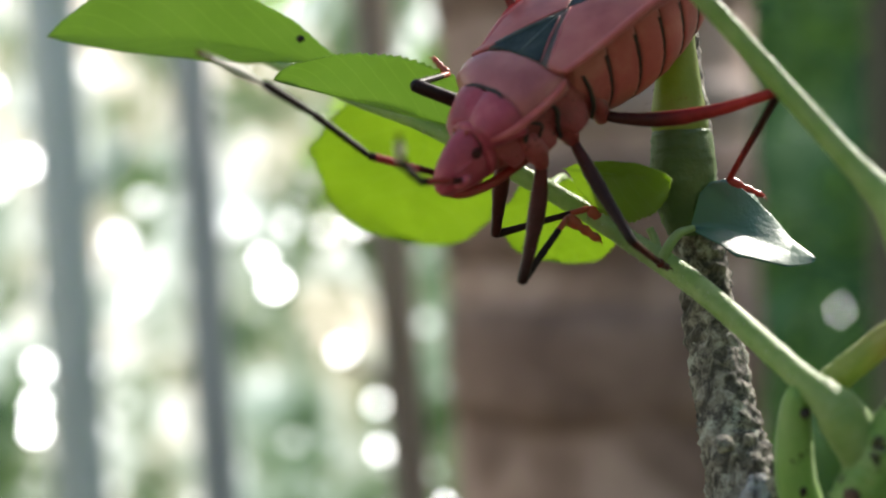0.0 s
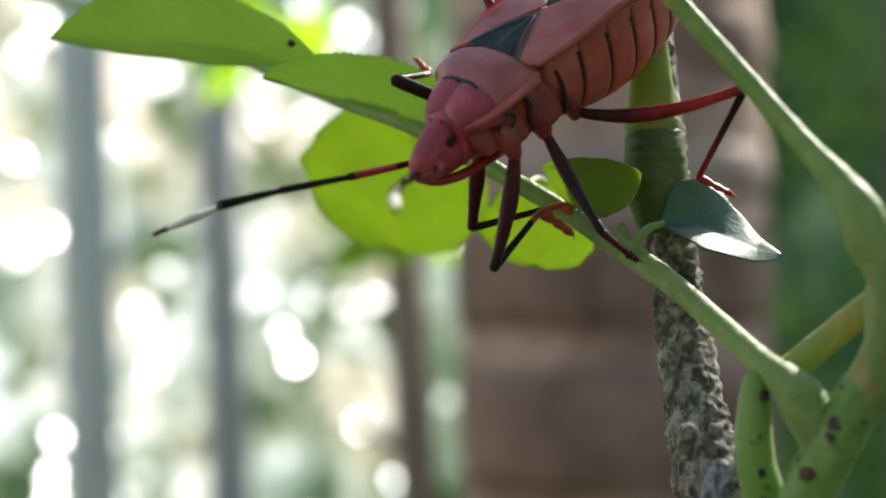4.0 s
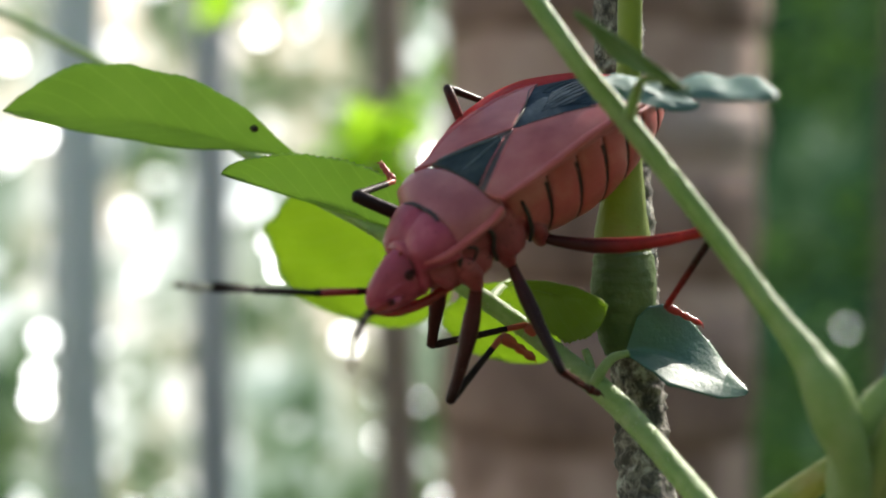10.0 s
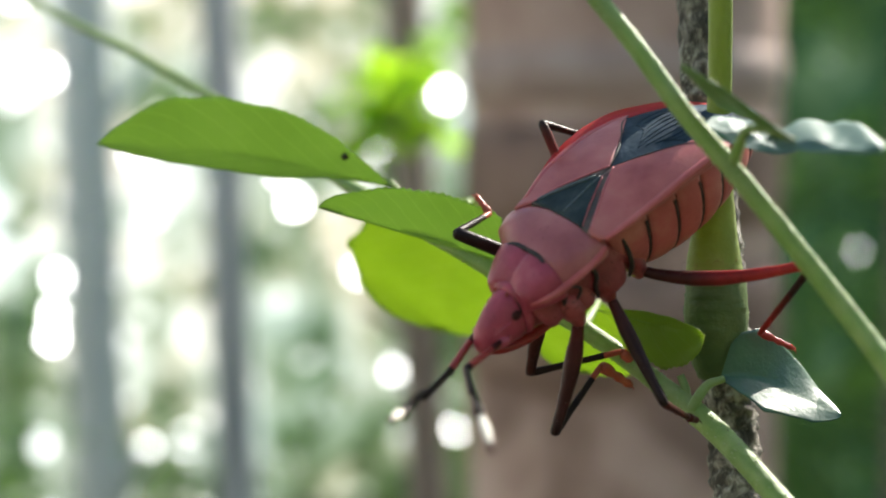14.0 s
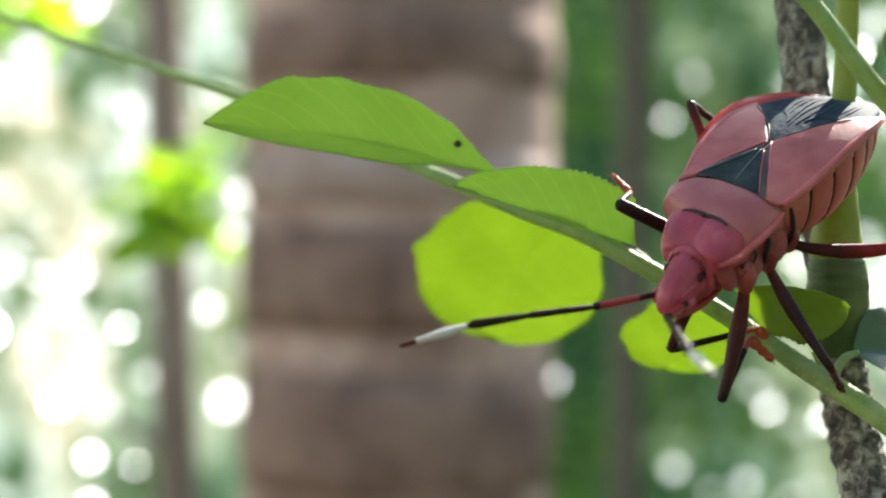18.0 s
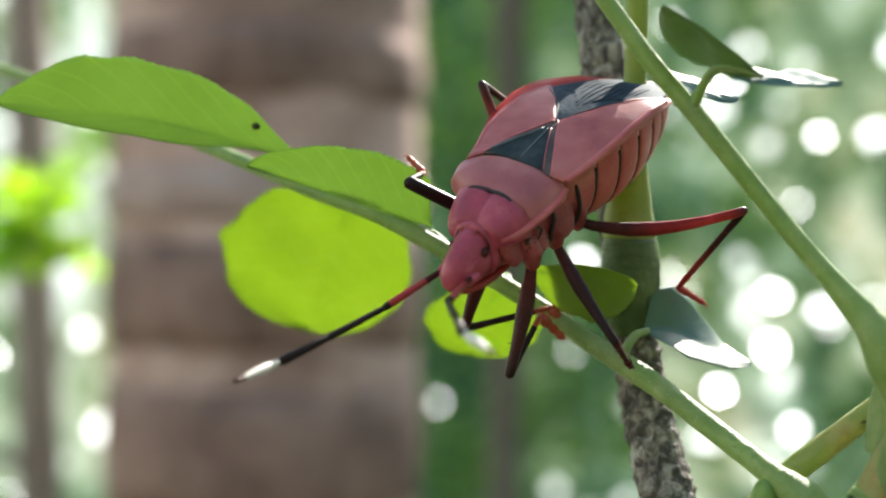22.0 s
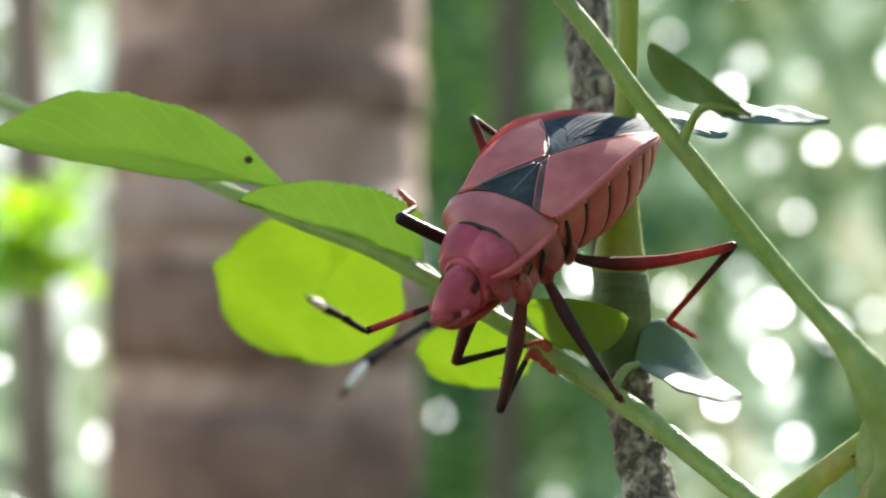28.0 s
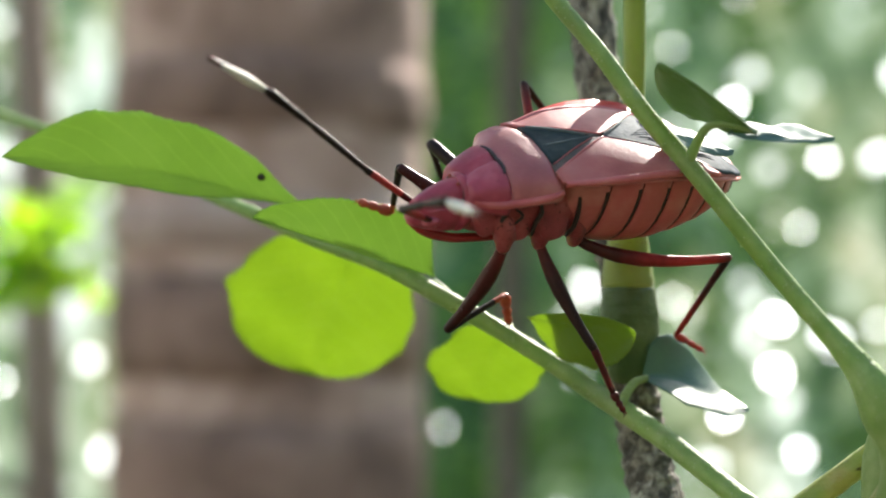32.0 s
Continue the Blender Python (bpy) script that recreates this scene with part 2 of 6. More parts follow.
def graded(name, stops, length, rough=0.4):
    """Limb colour that changes along its length."""
    m, nt, b = material(name)
    tc = nt.nodes.new("ShaderNodeTexCoord")
    sp = nt.nodes.new("ShaderNodeSeparateXYZ")
    nt.links.new(tc.outputs["Object"], sp.inputs[0])
    mr = nt.nodes.new("ShaderNodeMapRange")
    mr.inputs["From Max"].default_value = length * 0.001
    nt.links.new(sp.outputs["X"], mr.inputs["Value"])
    col = ramp(nt, mr.outputs[0], stops)
    grain = ramp(nt, noise_of(nt, 600.0, 4.0), [(0.3, (0.65, 0.6, 0.6)), (0.7, (1.25, 1.3, 1.3))])
    mul = nt.nodes.new("ShaderNodeMix")
    mul.data_type = "RGBA"
    mul.blend_type = "MULTIPLY"
    mul.inputs[0].default_value = 1.0
    nt.links.new(col, mul.inputs[6])
    nt.links.new(grain, mul.inputs[7])
    nt.links.new(mul.outputs[2], b.inputs["Base Color"])
    b.inputs["Roughness"].default_value = rough
    b.inputs["Specular IOR Level"].default_value = 0.2
    b.inputs["Subsurface Weight"].default_value = 0.12
    b.inputs["Subsurface Radius"].default_value = (0.0012, 0.0004, 0.0003)
    b.inputs["Subsurface Scale"].default_value = 1.0
    bump(nt, b, noise_of(nt, 2500.0, 3.0), 0.5, 0.00006)
    return m


HINDTHIGH = graded("thigh_dark_to_red", [(0.0, (0.035, 0.008, 0.008)), (0.28, (0.07, 0.011, 0.011)), (0.55, (0.30, 0.020, 0.022)), (0.9, (0.36, 0.026, 0.026)), (1.0, (0.08, 0.014, 0.013))], 11.8)
HINDTHIGH2 = graded("thigh_brown_knee_dark", [(0.0, (0.035, 0.008, 0.008)), (0.5, (0.15, 0.018, 0.020)), (0.8, (0.21, 0.028, 0.030)), (0.92, (0.09, 0.018, 0.017)), (1.0, (0.03, 0.012, 0.010))], 9.98)
HINDSHIN = graded("shin_dark_to_red", [(0.0, (0.018, 0.006, 0.006)), (0.35, (0.035, 0.008, 0.008)), (0.75, (0.25, 0.018, 0.02)), (1.0, (0.33, 0.028, 0.026))], 9.6)
THIGH = graded("thigh_brown_red", [(0.0, (0.13, 0.016, 0.016)), (0.3, (0.062, 0.011, 0.010)), (0.8, (0.045, 0.009, 0.008)), (1.0, (0.02, 0.006, 0.006))], 8.0)
MIDTHIGH = graded("thigh_black_red", [(0.0, (0.10, 0.014, 0.014)), (0.3, (0.035, 0.009, 0.008)), (1.0, (0.016, 0.006, 0.006))], 8.7)
LEAF = leafy("leaf_green", [(0.2, (0.070, 0.145, 0.045)), (0.5, (0.102, 0.188, 0.062)), (0.8, (0.150, 0.235, 0.090))], (0.52, 0.70, 0.20), veins=0.9, rough=0.38, thin=0.6, pairs=9)
LEAFY = leafy("leaf_yellow_green", [(0.2, (0.12, 0.19, 0.03)), (0.5, (0.165, 0.235, 0.042)), (0.8, (0.225, 0.29, 0.065))], (0.61, 0.80, 0.12), veins=0.9, rough=0.4, thin=0.6, pairs=7)
LEAFG = leafy("leaf_mid_green", [(0.2, (0.08, 0.145, 0.055)), (0.5, (0.115, 0.185, 0.075)), (0.8, (0.155, 0.225, 0.10))], (0.24, 0.36, 0.12), veins=0.9, rough=0.5, thin=0.35)
VEIN = leafy("leaf_vein", [(0.2, (0.16, 0.25, 0.08)), (0.8, (0.25, 0.34, 0.13))], (0.66, 0.86, 0.22))
LEAFD = leafy("leaf_dark_green", [(0.2, (0.010, 0.066, 0.026)), (0.5, (0.018, 0.098, 0.038)), (0.8, (0.035, 0.13, 0.052))], (0.05, 0.18, 0.05), rough=0.42, veins=0.5, spec=1.0, thin=0.12, grain=3000.0)
LEAFB = leafy("leaf_grey_green", [(0.2, (0.10, 0.18, 0.155)), (0.5, (0.145, 0.24, 0.205)), (0.8, (0.20, 0.30, 0.26))], (0.12, 0.26, 0.17), rough=0.55, thin=0.25, spec=0.3)
STEM = leafy("stem_green", [(0.2, (0.17, 0.29, 0.070)), (0.5, (0.26, 0.37, 0.110)), (0.72, (0.36, 0.45, 0.18)), (0.88, (0.24, 0.25, 0.10))], (0.34, 0.5, 0.06), scale=620, rough=0.5, veins=0.8, spec=0.8, thin=0.3, grain=2600.0, depth=0.00016, down=0.5)
STEMY = leafy("stem_yellowing", [(0.2, (0.15, 0.27, 0.05)), (0.45, (0.28, 0.35, 0.08)), (0.62, (0.42, 0.40, 0.13)), (0.82, (0.34, 0.19, 0.06))], (0.45, 0.45, 0.08), scale=260, rough=0.34, veins=1.0, spotted=0.3, spec=0.6, thin=0.25, grain=2600.0, depth=0.00014, down=0.5)
STEMG = leafy("stem_green_scarred", [(0.2, (0.13, 0.28, 0.055)), (0.5, (0.20, 0.36, 0.085)), (0.68, (0.30, 0.43, 0.14)), (0.85, (0.20, 0.20, 0.07))], (0.26, 0.44, 0.05), scale=520, rough=0.34, veins=1.0, spotted=0.7, spec=0.6, thin=0.22, grain=1800.0, depth=0.0002, down=0.5)
STEMS = leafy("stem_spotted", [(0.2, (0.15, 0.30, 0.06)), (0.55, (0.23, 0.38, 0.09)), (0.85, (0.32, 0.44, 0.14))], (0.22, 0.42, 0.04), scale=300, rough=0.42, spotted=1.0, thin=0.22, grain=2600.0, depth=0.00014, down=0.5)
SHOOT = leafy("shoot_olive", [(0.2, (0.15, 0.22, 0.035)), (0.55, (0.24, 0.30, 0.06)), (0.85, (0.33, 0.36, 0.11))], (0.42, 0.50, 0.07), scale=200, rough=0.45, thin=0.36, down=0.3, grain=2600.0, depth=0.00014)
FOOT = leafy("shoot_dark_green", [(0.2, (0.05, 0.09, 0.026)), (0.55, (0.085, 0.135, 0.038)), (0.85, (0.14, 0.18, 0.055))], (0.08, 0.18, 0.04), scale=300, rough=0.5, thin=0.12, grain=2200.0, depth=0.0002)
BARK = barky("twig_bark", [(0.32, (0.022, 0.018, 0.016)), (0.46, (0.09, 0.078, 0.066)), (0.56, (0.26, 0.23, 0.195)), (0.72, (0.56, 0.53, 0.47))], 1100, stretch=(1, 1, 0.6), dist=0.0004, bumpy=1.0, moss=(0.46, 0.45, 0.39), moss_at=0.62, moss_scale=420)
SPLITWOOD = barky("split_wood_grey", [(0.32, (0.03, 0.028, 0.03)), (0.46, (0.16, 0.16, 0.18)), (0.56, (0.34, 0.34, 0.37)), (0.70, (0.6, 0.6, 0.62))], 1300, stretch=(1, 1, 0.09), bumpy=1.0, dist=0.0004, moss=(0.5, 0.42, 0.33), moss_at=0.64, moss_scale=300)
TRUNK = barky("palm_trunk_bark", [(0.32, (0.15, 0.090, 0.072)), (0.45, (0.40, 0.255, 0.21)), (0.55, (0.56, 0.385, 0.33)), (0.70, (0.68, 0.50, 0.44))], 14.0, stretch=(1.5, 1.5, 1.0), bumpy=0.4, dist=0.003)
SCARD = barky("leaf_scar_dark", [(0.3, (0.115, 0.068, 0.056)), (0.5, (0.275, 0.172, 0.14)), (0.7, (0.47, 0.31, 0.26))], 26.0, stretch=(1.2, 1.2, 1.0), dist=0.003)
SCARP = barky("leaf_scar_pale", [(0.3, (0.30, 0.20, 0.175)), (0.5, (0.46, 0.335, 0.30)), (0.7, (0.58, 0.46, 0.42))], 26.0, stretch=(1.2, 1.2, 1.0), dist=0.003)
# haze put into the colour: bark of the farthest trunks made extra pale
HAZEBARK = barky("hazed_far_bark", [(0.2, (0.55, 0.58, 0.58)), (0.5, (0.72, 0.75, 0.75)), (0.8, (0.82, 0.84, 0.83))], 5.0, stretch=(1, 1, 0.3), dist=0.004)
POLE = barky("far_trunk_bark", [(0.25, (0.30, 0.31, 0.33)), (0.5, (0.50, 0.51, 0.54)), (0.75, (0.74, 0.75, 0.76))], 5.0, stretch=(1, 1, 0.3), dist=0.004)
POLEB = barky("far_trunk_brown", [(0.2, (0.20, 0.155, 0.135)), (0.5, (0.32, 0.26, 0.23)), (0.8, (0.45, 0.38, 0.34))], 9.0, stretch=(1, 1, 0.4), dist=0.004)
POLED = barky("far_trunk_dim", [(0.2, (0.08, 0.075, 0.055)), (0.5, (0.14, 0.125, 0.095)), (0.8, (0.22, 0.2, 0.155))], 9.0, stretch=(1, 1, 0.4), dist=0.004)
SOIL = barky("forest_floor", [(0.2, (0.06, 0.04, 0.025)), (0.5, (0.15, 0.09, 0.055)), (0.8, (0.26, 0.17, 0.11))], 6.0, stretch=(1, 1, 1), dist=0.02, moss=(0.06, 0.11, 0.03), moss_at=0.56)
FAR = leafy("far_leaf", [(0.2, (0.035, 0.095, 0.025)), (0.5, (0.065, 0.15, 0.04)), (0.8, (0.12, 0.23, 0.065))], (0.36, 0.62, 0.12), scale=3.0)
# far leaf again, brighter and more see-through: sunlight put into the colour
FARY = leafy("far_leaf_sunlit_colour", [(0.2, (0.11, 0.28, 0.02)), (0.8, (0.17, 0.36, 0.03))], (0.64, 1.0, 0.03), scale=3.0, thin=0.75)
PALEHAIR = leafy("stem_hair_pale", [(0.2, (0.28, 0.36, 0.16)), (0.8, (0.45, 0.50, 0.30))], (0.5, 0.6, 0.3), scale=300, rough=0.35)
SCARB = barky("scar_brown", [(0.2, (0.04, 0.022, 0.015)), (0.5, (0.11, 0.065, 0.045)), (0.8, (0.24, 0.16, 0.11))], 900, stretch=(1, 1, 1), dist=0.0002)
TWIGB = leafy("twig_grey_green", [(0.2, (0.07, 0.13, 0.09)), (0.5, (0.11, 0.19, 0.13)), (0.8, (0.2, 0.24, 0.16))], (0.1, 0.2, 0.1), scale=300, rough=0.5)
DRYLEAF = leafy("leaf_olive_dry", [(0.2, (0.10, 0.09, 0.02)), (0.5, (0.17, 0.16, 0.035)), (0.8, (0.26, 0.24, 0.08))], (0.35, 0.34, 0.05), scale=300, spotted=0.7)


# ---- building helpers ----
MM = 0.001
EYE_Z = 1.3


def V(x, y, z):
    """Millimetres round the insect to metres of the world."""
    return Vector((x * MM, y * MM, z * MM + EYE_Z))


def part(name, bm, mat, parent=None, label="", smooth=True):
    me = bpy.data.meshes.new(name)
    bmesh.ops.recalc_face_normals(bm, faces=bm.faces)
    if smooth:
        for f in bm.faces:
            f.smooth = True
    bm.to_mesh(me)
    bm.free()
    for m in (mat if isinstance(mat, (list, tuple)) else (mat,)):
        me.materials.append(m)
    ob = new(name, me)
    if parent:
        ob.parent = parent
    if label:
        ob["label"] = label
    return ob


def empty(name, at=(0, 0, 0)):
    ob = new(name)
    ob.empty_display_size = 0.002
    ob.location = at
    return ob


def smooth_line(pts, n=6):
    """Catmull-Rom through rows of (x, y, z, radius)."""
    p = [np.array(q, float) for q in pts]
    p = [2 * p[0] - p[1]] + p + [2 * p[-1] - p[-2]]
    out = []
    for i in range(1, len(p) - 2):
        for k in range(n):
            t = k / n
            a, b, c, d = p[i - 1], p[i], p[i + 1], p[i + 2]
            out.append(0.5 * (2 * b + (c - a) * t + (2 * a - 5 * b + 4 * c - d) * t * t + (3 * b - a - 3 * c + d) * t ** 3))
    out.append(p[-2])
    return out


def tube_into(bm, rows, seg=12, rough=0.0, seed=0, squash=1.0, cap=True):
    """A tube along rows of (x, y, z, radius), all in one unit."""
    rows = [np.array(r, float) for r in rows]
    prev = None
    rings = []
    side = None
    for i, r in enumerate(rows):
        c = Vector(r[:3])
        d = Vector(rows[min(i + 1, len(rows) - 1)][:3] - rows[max(i - 1, 0)][:3])
        d.normalize()
        if side is None:
            side = d.orthogonal().normalized()
        side = (side - d * side.dot(d)).normalized()
        up = d.cross(side)
        ring = []
        for k in range(seg):
            a = 2 * math.pi * k / seg
            q = r[3]
            if rough:
                q *= 1 + rough * noise.noise(Vector((math.cos(a) * 2.1 + seed, math.sin(a) * 2.1, i * 0.35)))
                q *= 1 + rough * 0.6 * noise.noise(Vector((math.cos(a) * 6.1 + seed, math.sin(a) * 6.1, i * 1.1 + 9)))
            ring.append(bm.verts.new(c + side * (math.cos(a) * q) + up * (math.sin(a) * q * squash)))
        rings.append(ring)
    for a, b in zip(rings, rings[1:]):
        for k in range(seg):
            bm.faces.new((a[k], a[(k + 1) % seg], b[(k + 1) % seg], b[k]))
    if cap:
        bm.faces.new(rings[0][::-1])
        bm.faces.new(rings[-1])
    return bm


def stem_bm(rows, n=7, seg=14, rough=0.0, seed=0):
    """Rows of (x, y, z, radius) in millimetres round the insect."""
    line = [(*V(*r[:3]), r[3] * MM) for r in smooth_line(rows, n)]
    return tube_into(bmesh.new(), line, seg, rough, seed)


# ---- ground, distance ----
def ground():
    bm = bmesh.new()
    ring = [0.0, 0.3, 0.7, 1.2, 2, 3, 4.5, 7, 11, 20, 60, 400, 3000]
    rows = []
    for r in ring:
        rows.append([bm.verts.new((r * math.cos(2 * math.pi * k / 64), r * math.sin(2 * math.pi * k / 64),
                                   0.05 * noise.noise(Vector((r * math.cos(2 * math.pi * k / 64), r * math.sin(2 * math.pi * k / 64), 3.1))))) for k in range(64)])
    for a, b in zip(rows, rows[1:]):
        for k in range(64):
            bm.faces.new((a[k], a[(k + 1) % 64], b[(k + 1) % 64], b[k]))
    bmesh.ops.remove_doubles(bm, verts=bm.verts, dist=1e-5)
    return tagged(part("ground", bm, SOIL), "brown leaf-littered forest floor with mossy patches", "ground", kind="structure")


ground()


def backdrop():
    """Glowing backdrop all the way round: the bright distance between far trees, its light painted."""
    m = bpy.data.materials.new("painted_distance_glow")
    m.use_nodes = True
    nt = m.node_tree
    nt.nodes.remove(nt.nodes["Principled BSDF"])
    e = nt.nodes.new("ShaderNodeEmission")
    big = noise_of(nt, 1.5, 3.0, 0.5, "Object", (1, 1, 0.5))
    fine = noise_of(nt, 5.6, 3.0, 0.6, "Object", (1, 1, 0.6))
    tc = nt.nodes.new("ShaderNodeTexCoord")
    sp = nt.nodes.new("ShaderNodeSeparateXYZ")
    nt.links.new(tc.outputs["Object"], sp.inputs[0])

    def calc(op, a, b, c=None):
        m1 = nt.nodes.new("ShaderNodeMath")
        m1.operation = op
        for k, v in enumerate((a, b, c)):
            if isinstance(v, (int, float)):
                m1.inputs[k].default_value = v
            elif v is not None:
                nt.links.new(v, m1.inputs[k])
        return m1.outputs[0]
    # glow painted across: bright clearing to the west, deep shade behind the palm, lighter thicket to the east
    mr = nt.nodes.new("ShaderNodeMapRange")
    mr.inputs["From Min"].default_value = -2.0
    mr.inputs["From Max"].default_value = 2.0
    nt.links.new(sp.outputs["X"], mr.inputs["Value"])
    glow_across = ramp(nt, mr.outputs[0], [(0.0, (0.40, 0.40, 0.40)), (0.20, (0.30, 0.30, 0.30)), (0.29, (0.21, 0.21, 0.21)), (0.36, (0.14, 0.14, 0.14)), (0.42, (0.04, 0.04, 0.04)), (0.56, (0.04, 0.04, 0.04)), (0.64, (0.10, 0.10, 0.10)), (0.71, (0.15, 0.15, 0.15)), (1.0, (0.175, 0.175, 0.175))])
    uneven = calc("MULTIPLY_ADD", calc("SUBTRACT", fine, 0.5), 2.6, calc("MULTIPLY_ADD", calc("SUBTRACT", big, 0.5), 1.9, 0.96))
    # glow towards the ground: dimmed as thick undergrowth to the west, raised a little to the east
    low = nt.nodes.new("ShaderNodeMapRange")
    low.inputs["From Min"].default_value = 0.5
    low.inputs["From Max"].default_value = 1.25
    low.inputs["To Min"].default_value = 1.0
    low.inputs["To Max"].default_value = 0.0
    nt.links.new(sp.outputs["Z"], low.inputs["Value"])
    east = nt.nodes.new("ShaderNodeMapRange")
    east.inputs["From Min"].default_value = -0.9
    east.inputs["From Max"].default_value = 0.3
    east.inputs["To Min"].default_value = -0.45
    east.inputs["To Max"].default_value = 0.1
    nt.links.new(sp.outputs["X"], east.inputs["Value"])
    glow_low = calc("MULTIPLY_ADD", low.outputs[0], east.outputs[0], 1.0)
    level = calc("ADD", calc("MULTIPLY", calc("MULTIPLY", glow_across, glow_low), uneven), calc("MULTIPLY", calc("SUBTRACT", fine, 0.5), 0.27))
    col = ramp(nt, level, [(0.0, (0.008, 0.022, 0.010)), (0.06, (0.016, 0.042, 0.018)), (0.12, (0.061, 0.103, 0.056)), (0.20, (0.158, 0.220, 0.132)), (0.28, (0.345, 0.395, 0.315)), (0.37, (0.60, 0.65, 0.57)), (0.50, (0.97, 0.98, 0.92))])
    # bright spots painted into the glow as small sky gaps between leaves: strong ones and many faint ones
    spark = None
    for k, (scale, wide, keep, power) in enumerate(((6.5, 0.15, 0.36, 14.0), (8.5, 0.22, 0.28, 1.2), (5.0, 0.19, 0.31, 5.0))):
        vo = nt.nodes.new("ShaderNodeTexVoronoi")
        vo.inputs["Scale"].default_value = scale
        mp = nt.nodes.new("ShaderNodeMapping")
        mp.inputs["Location"].default_value = (k * 3.7, k * 1.9, k * 2.3)
        nt.links.new(tc.outputs["Object"], mp.inputs["Vector"])
        nt.links.new(mp.outputs["Vector"], vo.inputs["Vector"])
        gap = calc("MULTIPLY", calc("LESS_THAN", vo.outputs["Distance"], wide), calc("GREATER_THAN", calc("MULTIPLY_ADD", level, 1.5, calc("MULTIPLY", vo.outputs["Color"], 0.2)), keep))
        g = calc("MULTIPLY", gap, calc("MULTIPLY", calc("POWER", vo.outputs["Color"], 1.5), power))
        spark = g if spark is None else calc("ADD", spark, g)
    # glow dimmed towards the unseen side behind the viewpoint, where it serves as fill light
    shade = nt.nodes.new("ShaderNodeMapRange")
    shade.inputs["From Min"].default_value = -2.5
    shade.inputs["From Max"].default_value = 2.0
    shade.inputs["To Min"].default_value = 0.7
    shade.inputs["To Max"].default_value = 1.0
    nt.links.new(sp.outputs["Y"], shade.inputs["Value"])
    both = nt.nodes.new("ShaderNodeMix")
    both.data_type = "RGBA"
    both.blend_type = "ADD"
    both.inputs[0].default_value = 1.0
    tint = nt.nodes.new("ShaderNodeMix")
    tint.data_type = "RGBA"
    tint.blend_type = "MULTIPLY"
    tint.inputs[0].default_value = 1.0
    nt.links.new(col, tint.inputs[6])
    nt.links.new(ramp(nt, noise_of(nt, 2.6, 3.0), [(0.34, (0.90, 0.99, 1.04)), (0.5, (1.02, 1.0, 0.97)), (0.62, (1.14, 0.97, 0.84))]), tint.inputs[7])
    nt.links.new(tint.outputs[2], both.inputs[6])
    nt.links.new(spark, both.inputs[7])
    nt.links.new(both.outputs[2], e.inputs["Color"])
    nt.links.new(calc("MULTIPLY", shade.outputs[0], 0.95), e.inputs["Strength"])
    nt.links.new(e.outputs[0], nt.nodes["Material Output"].inputs["Surface"])
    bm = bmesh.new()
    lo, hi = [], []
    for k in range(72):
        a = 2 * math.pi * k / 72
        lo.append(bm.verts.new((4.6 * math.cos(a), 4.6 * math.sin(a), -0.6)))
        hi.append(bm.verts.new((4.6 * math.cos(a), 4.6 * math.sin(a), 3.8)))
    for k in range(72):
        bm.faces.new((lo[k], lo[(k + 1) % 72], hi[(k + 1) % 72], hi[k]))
    return tagged(part("backdrop", bm, m), "glowing backdrop with the bright hazy distance between far forest trees painted in", "backdrop", kind="structure")


backdrop()


# ---- trees ----
def tree_trunk(name, x, y, r0, r1, z1, mat, label, lean=(0, 0), stubs=0, seed=0, rough=0.05):
    tree = empty(name, (x, y, 0))
    bm = bmesh.new()
    rows = []
    n = 60
    rng = random.Random(seed)
    for i in range(n + 1):
        z = -0.05 + (z1 + 0.05) * i / n
        r = r0 + (r1 - r0) * i / n + 0.25 * r0 * math.exp(-max(z, 0) * 9)
        r *= 1 + 0.012 * noise.noise(Vector((seed, 0, z * 6)))
        rows.append((lean[0] * z, lean[1] * z, z, r))
    tube_into(bm, rows, 28, rough, seed)
    part("trunk", bm, mat, tree)
    for k in range(stubs):
        z = 0.35 + (z1 - 0.8) * (k + rng.uniform(0.2, 0.8)) / stubs
        a = rng.uniform(0, 6.28)
        c, q = math.cos(a), math.sin(a)
        out = r0 * rng.uniform(2.0, 5.0)
        limb_rows = [(lean[0] * z + c * d, lean[1] * z + q * d, z + d * rise, r0 * w) for d, rise, w in ((0, 0.4, 0.42), (r0 * 1.05, 0.45, 0.34), (out * 0.6, 0.55, 0.26), (out, 0.62, 0.2), (out * 1.03, 0.62, 0.1))]
        part("branch_stub", tube_into(bmesh.new(), limb_rows, 10, 0.08, seed + k), mat, tree, "short broken side branch")
        zk = z - rng.uniform(0.1, 0.25)
        a += 2.2
        knot = [(lean[0] * zk + math.cos(a) * d * r0, lean[1] * zk + math.sin(a) * d * r0, zk, r0 * w) for d, w in ((0.7, 0.5), (1.0, 0.42), (1.08, 0.25), (1.05, 0.1))]
        part("knot", tube_into(bmesh.new(), knot, 10, 0.12, seed + k), mat, tree)
    return tagged(tree, label, "tree")


palm = tree_trunk("palm_tree", -0.0735, 0.485, 0.0632, 0.059, 5.0, TRUNK, "brown palm trunk with pale and dark leaf-scar rings", (0.012, 0.0), 0, 3, 0.01)
rs = random.Random(5)
z = 0.2
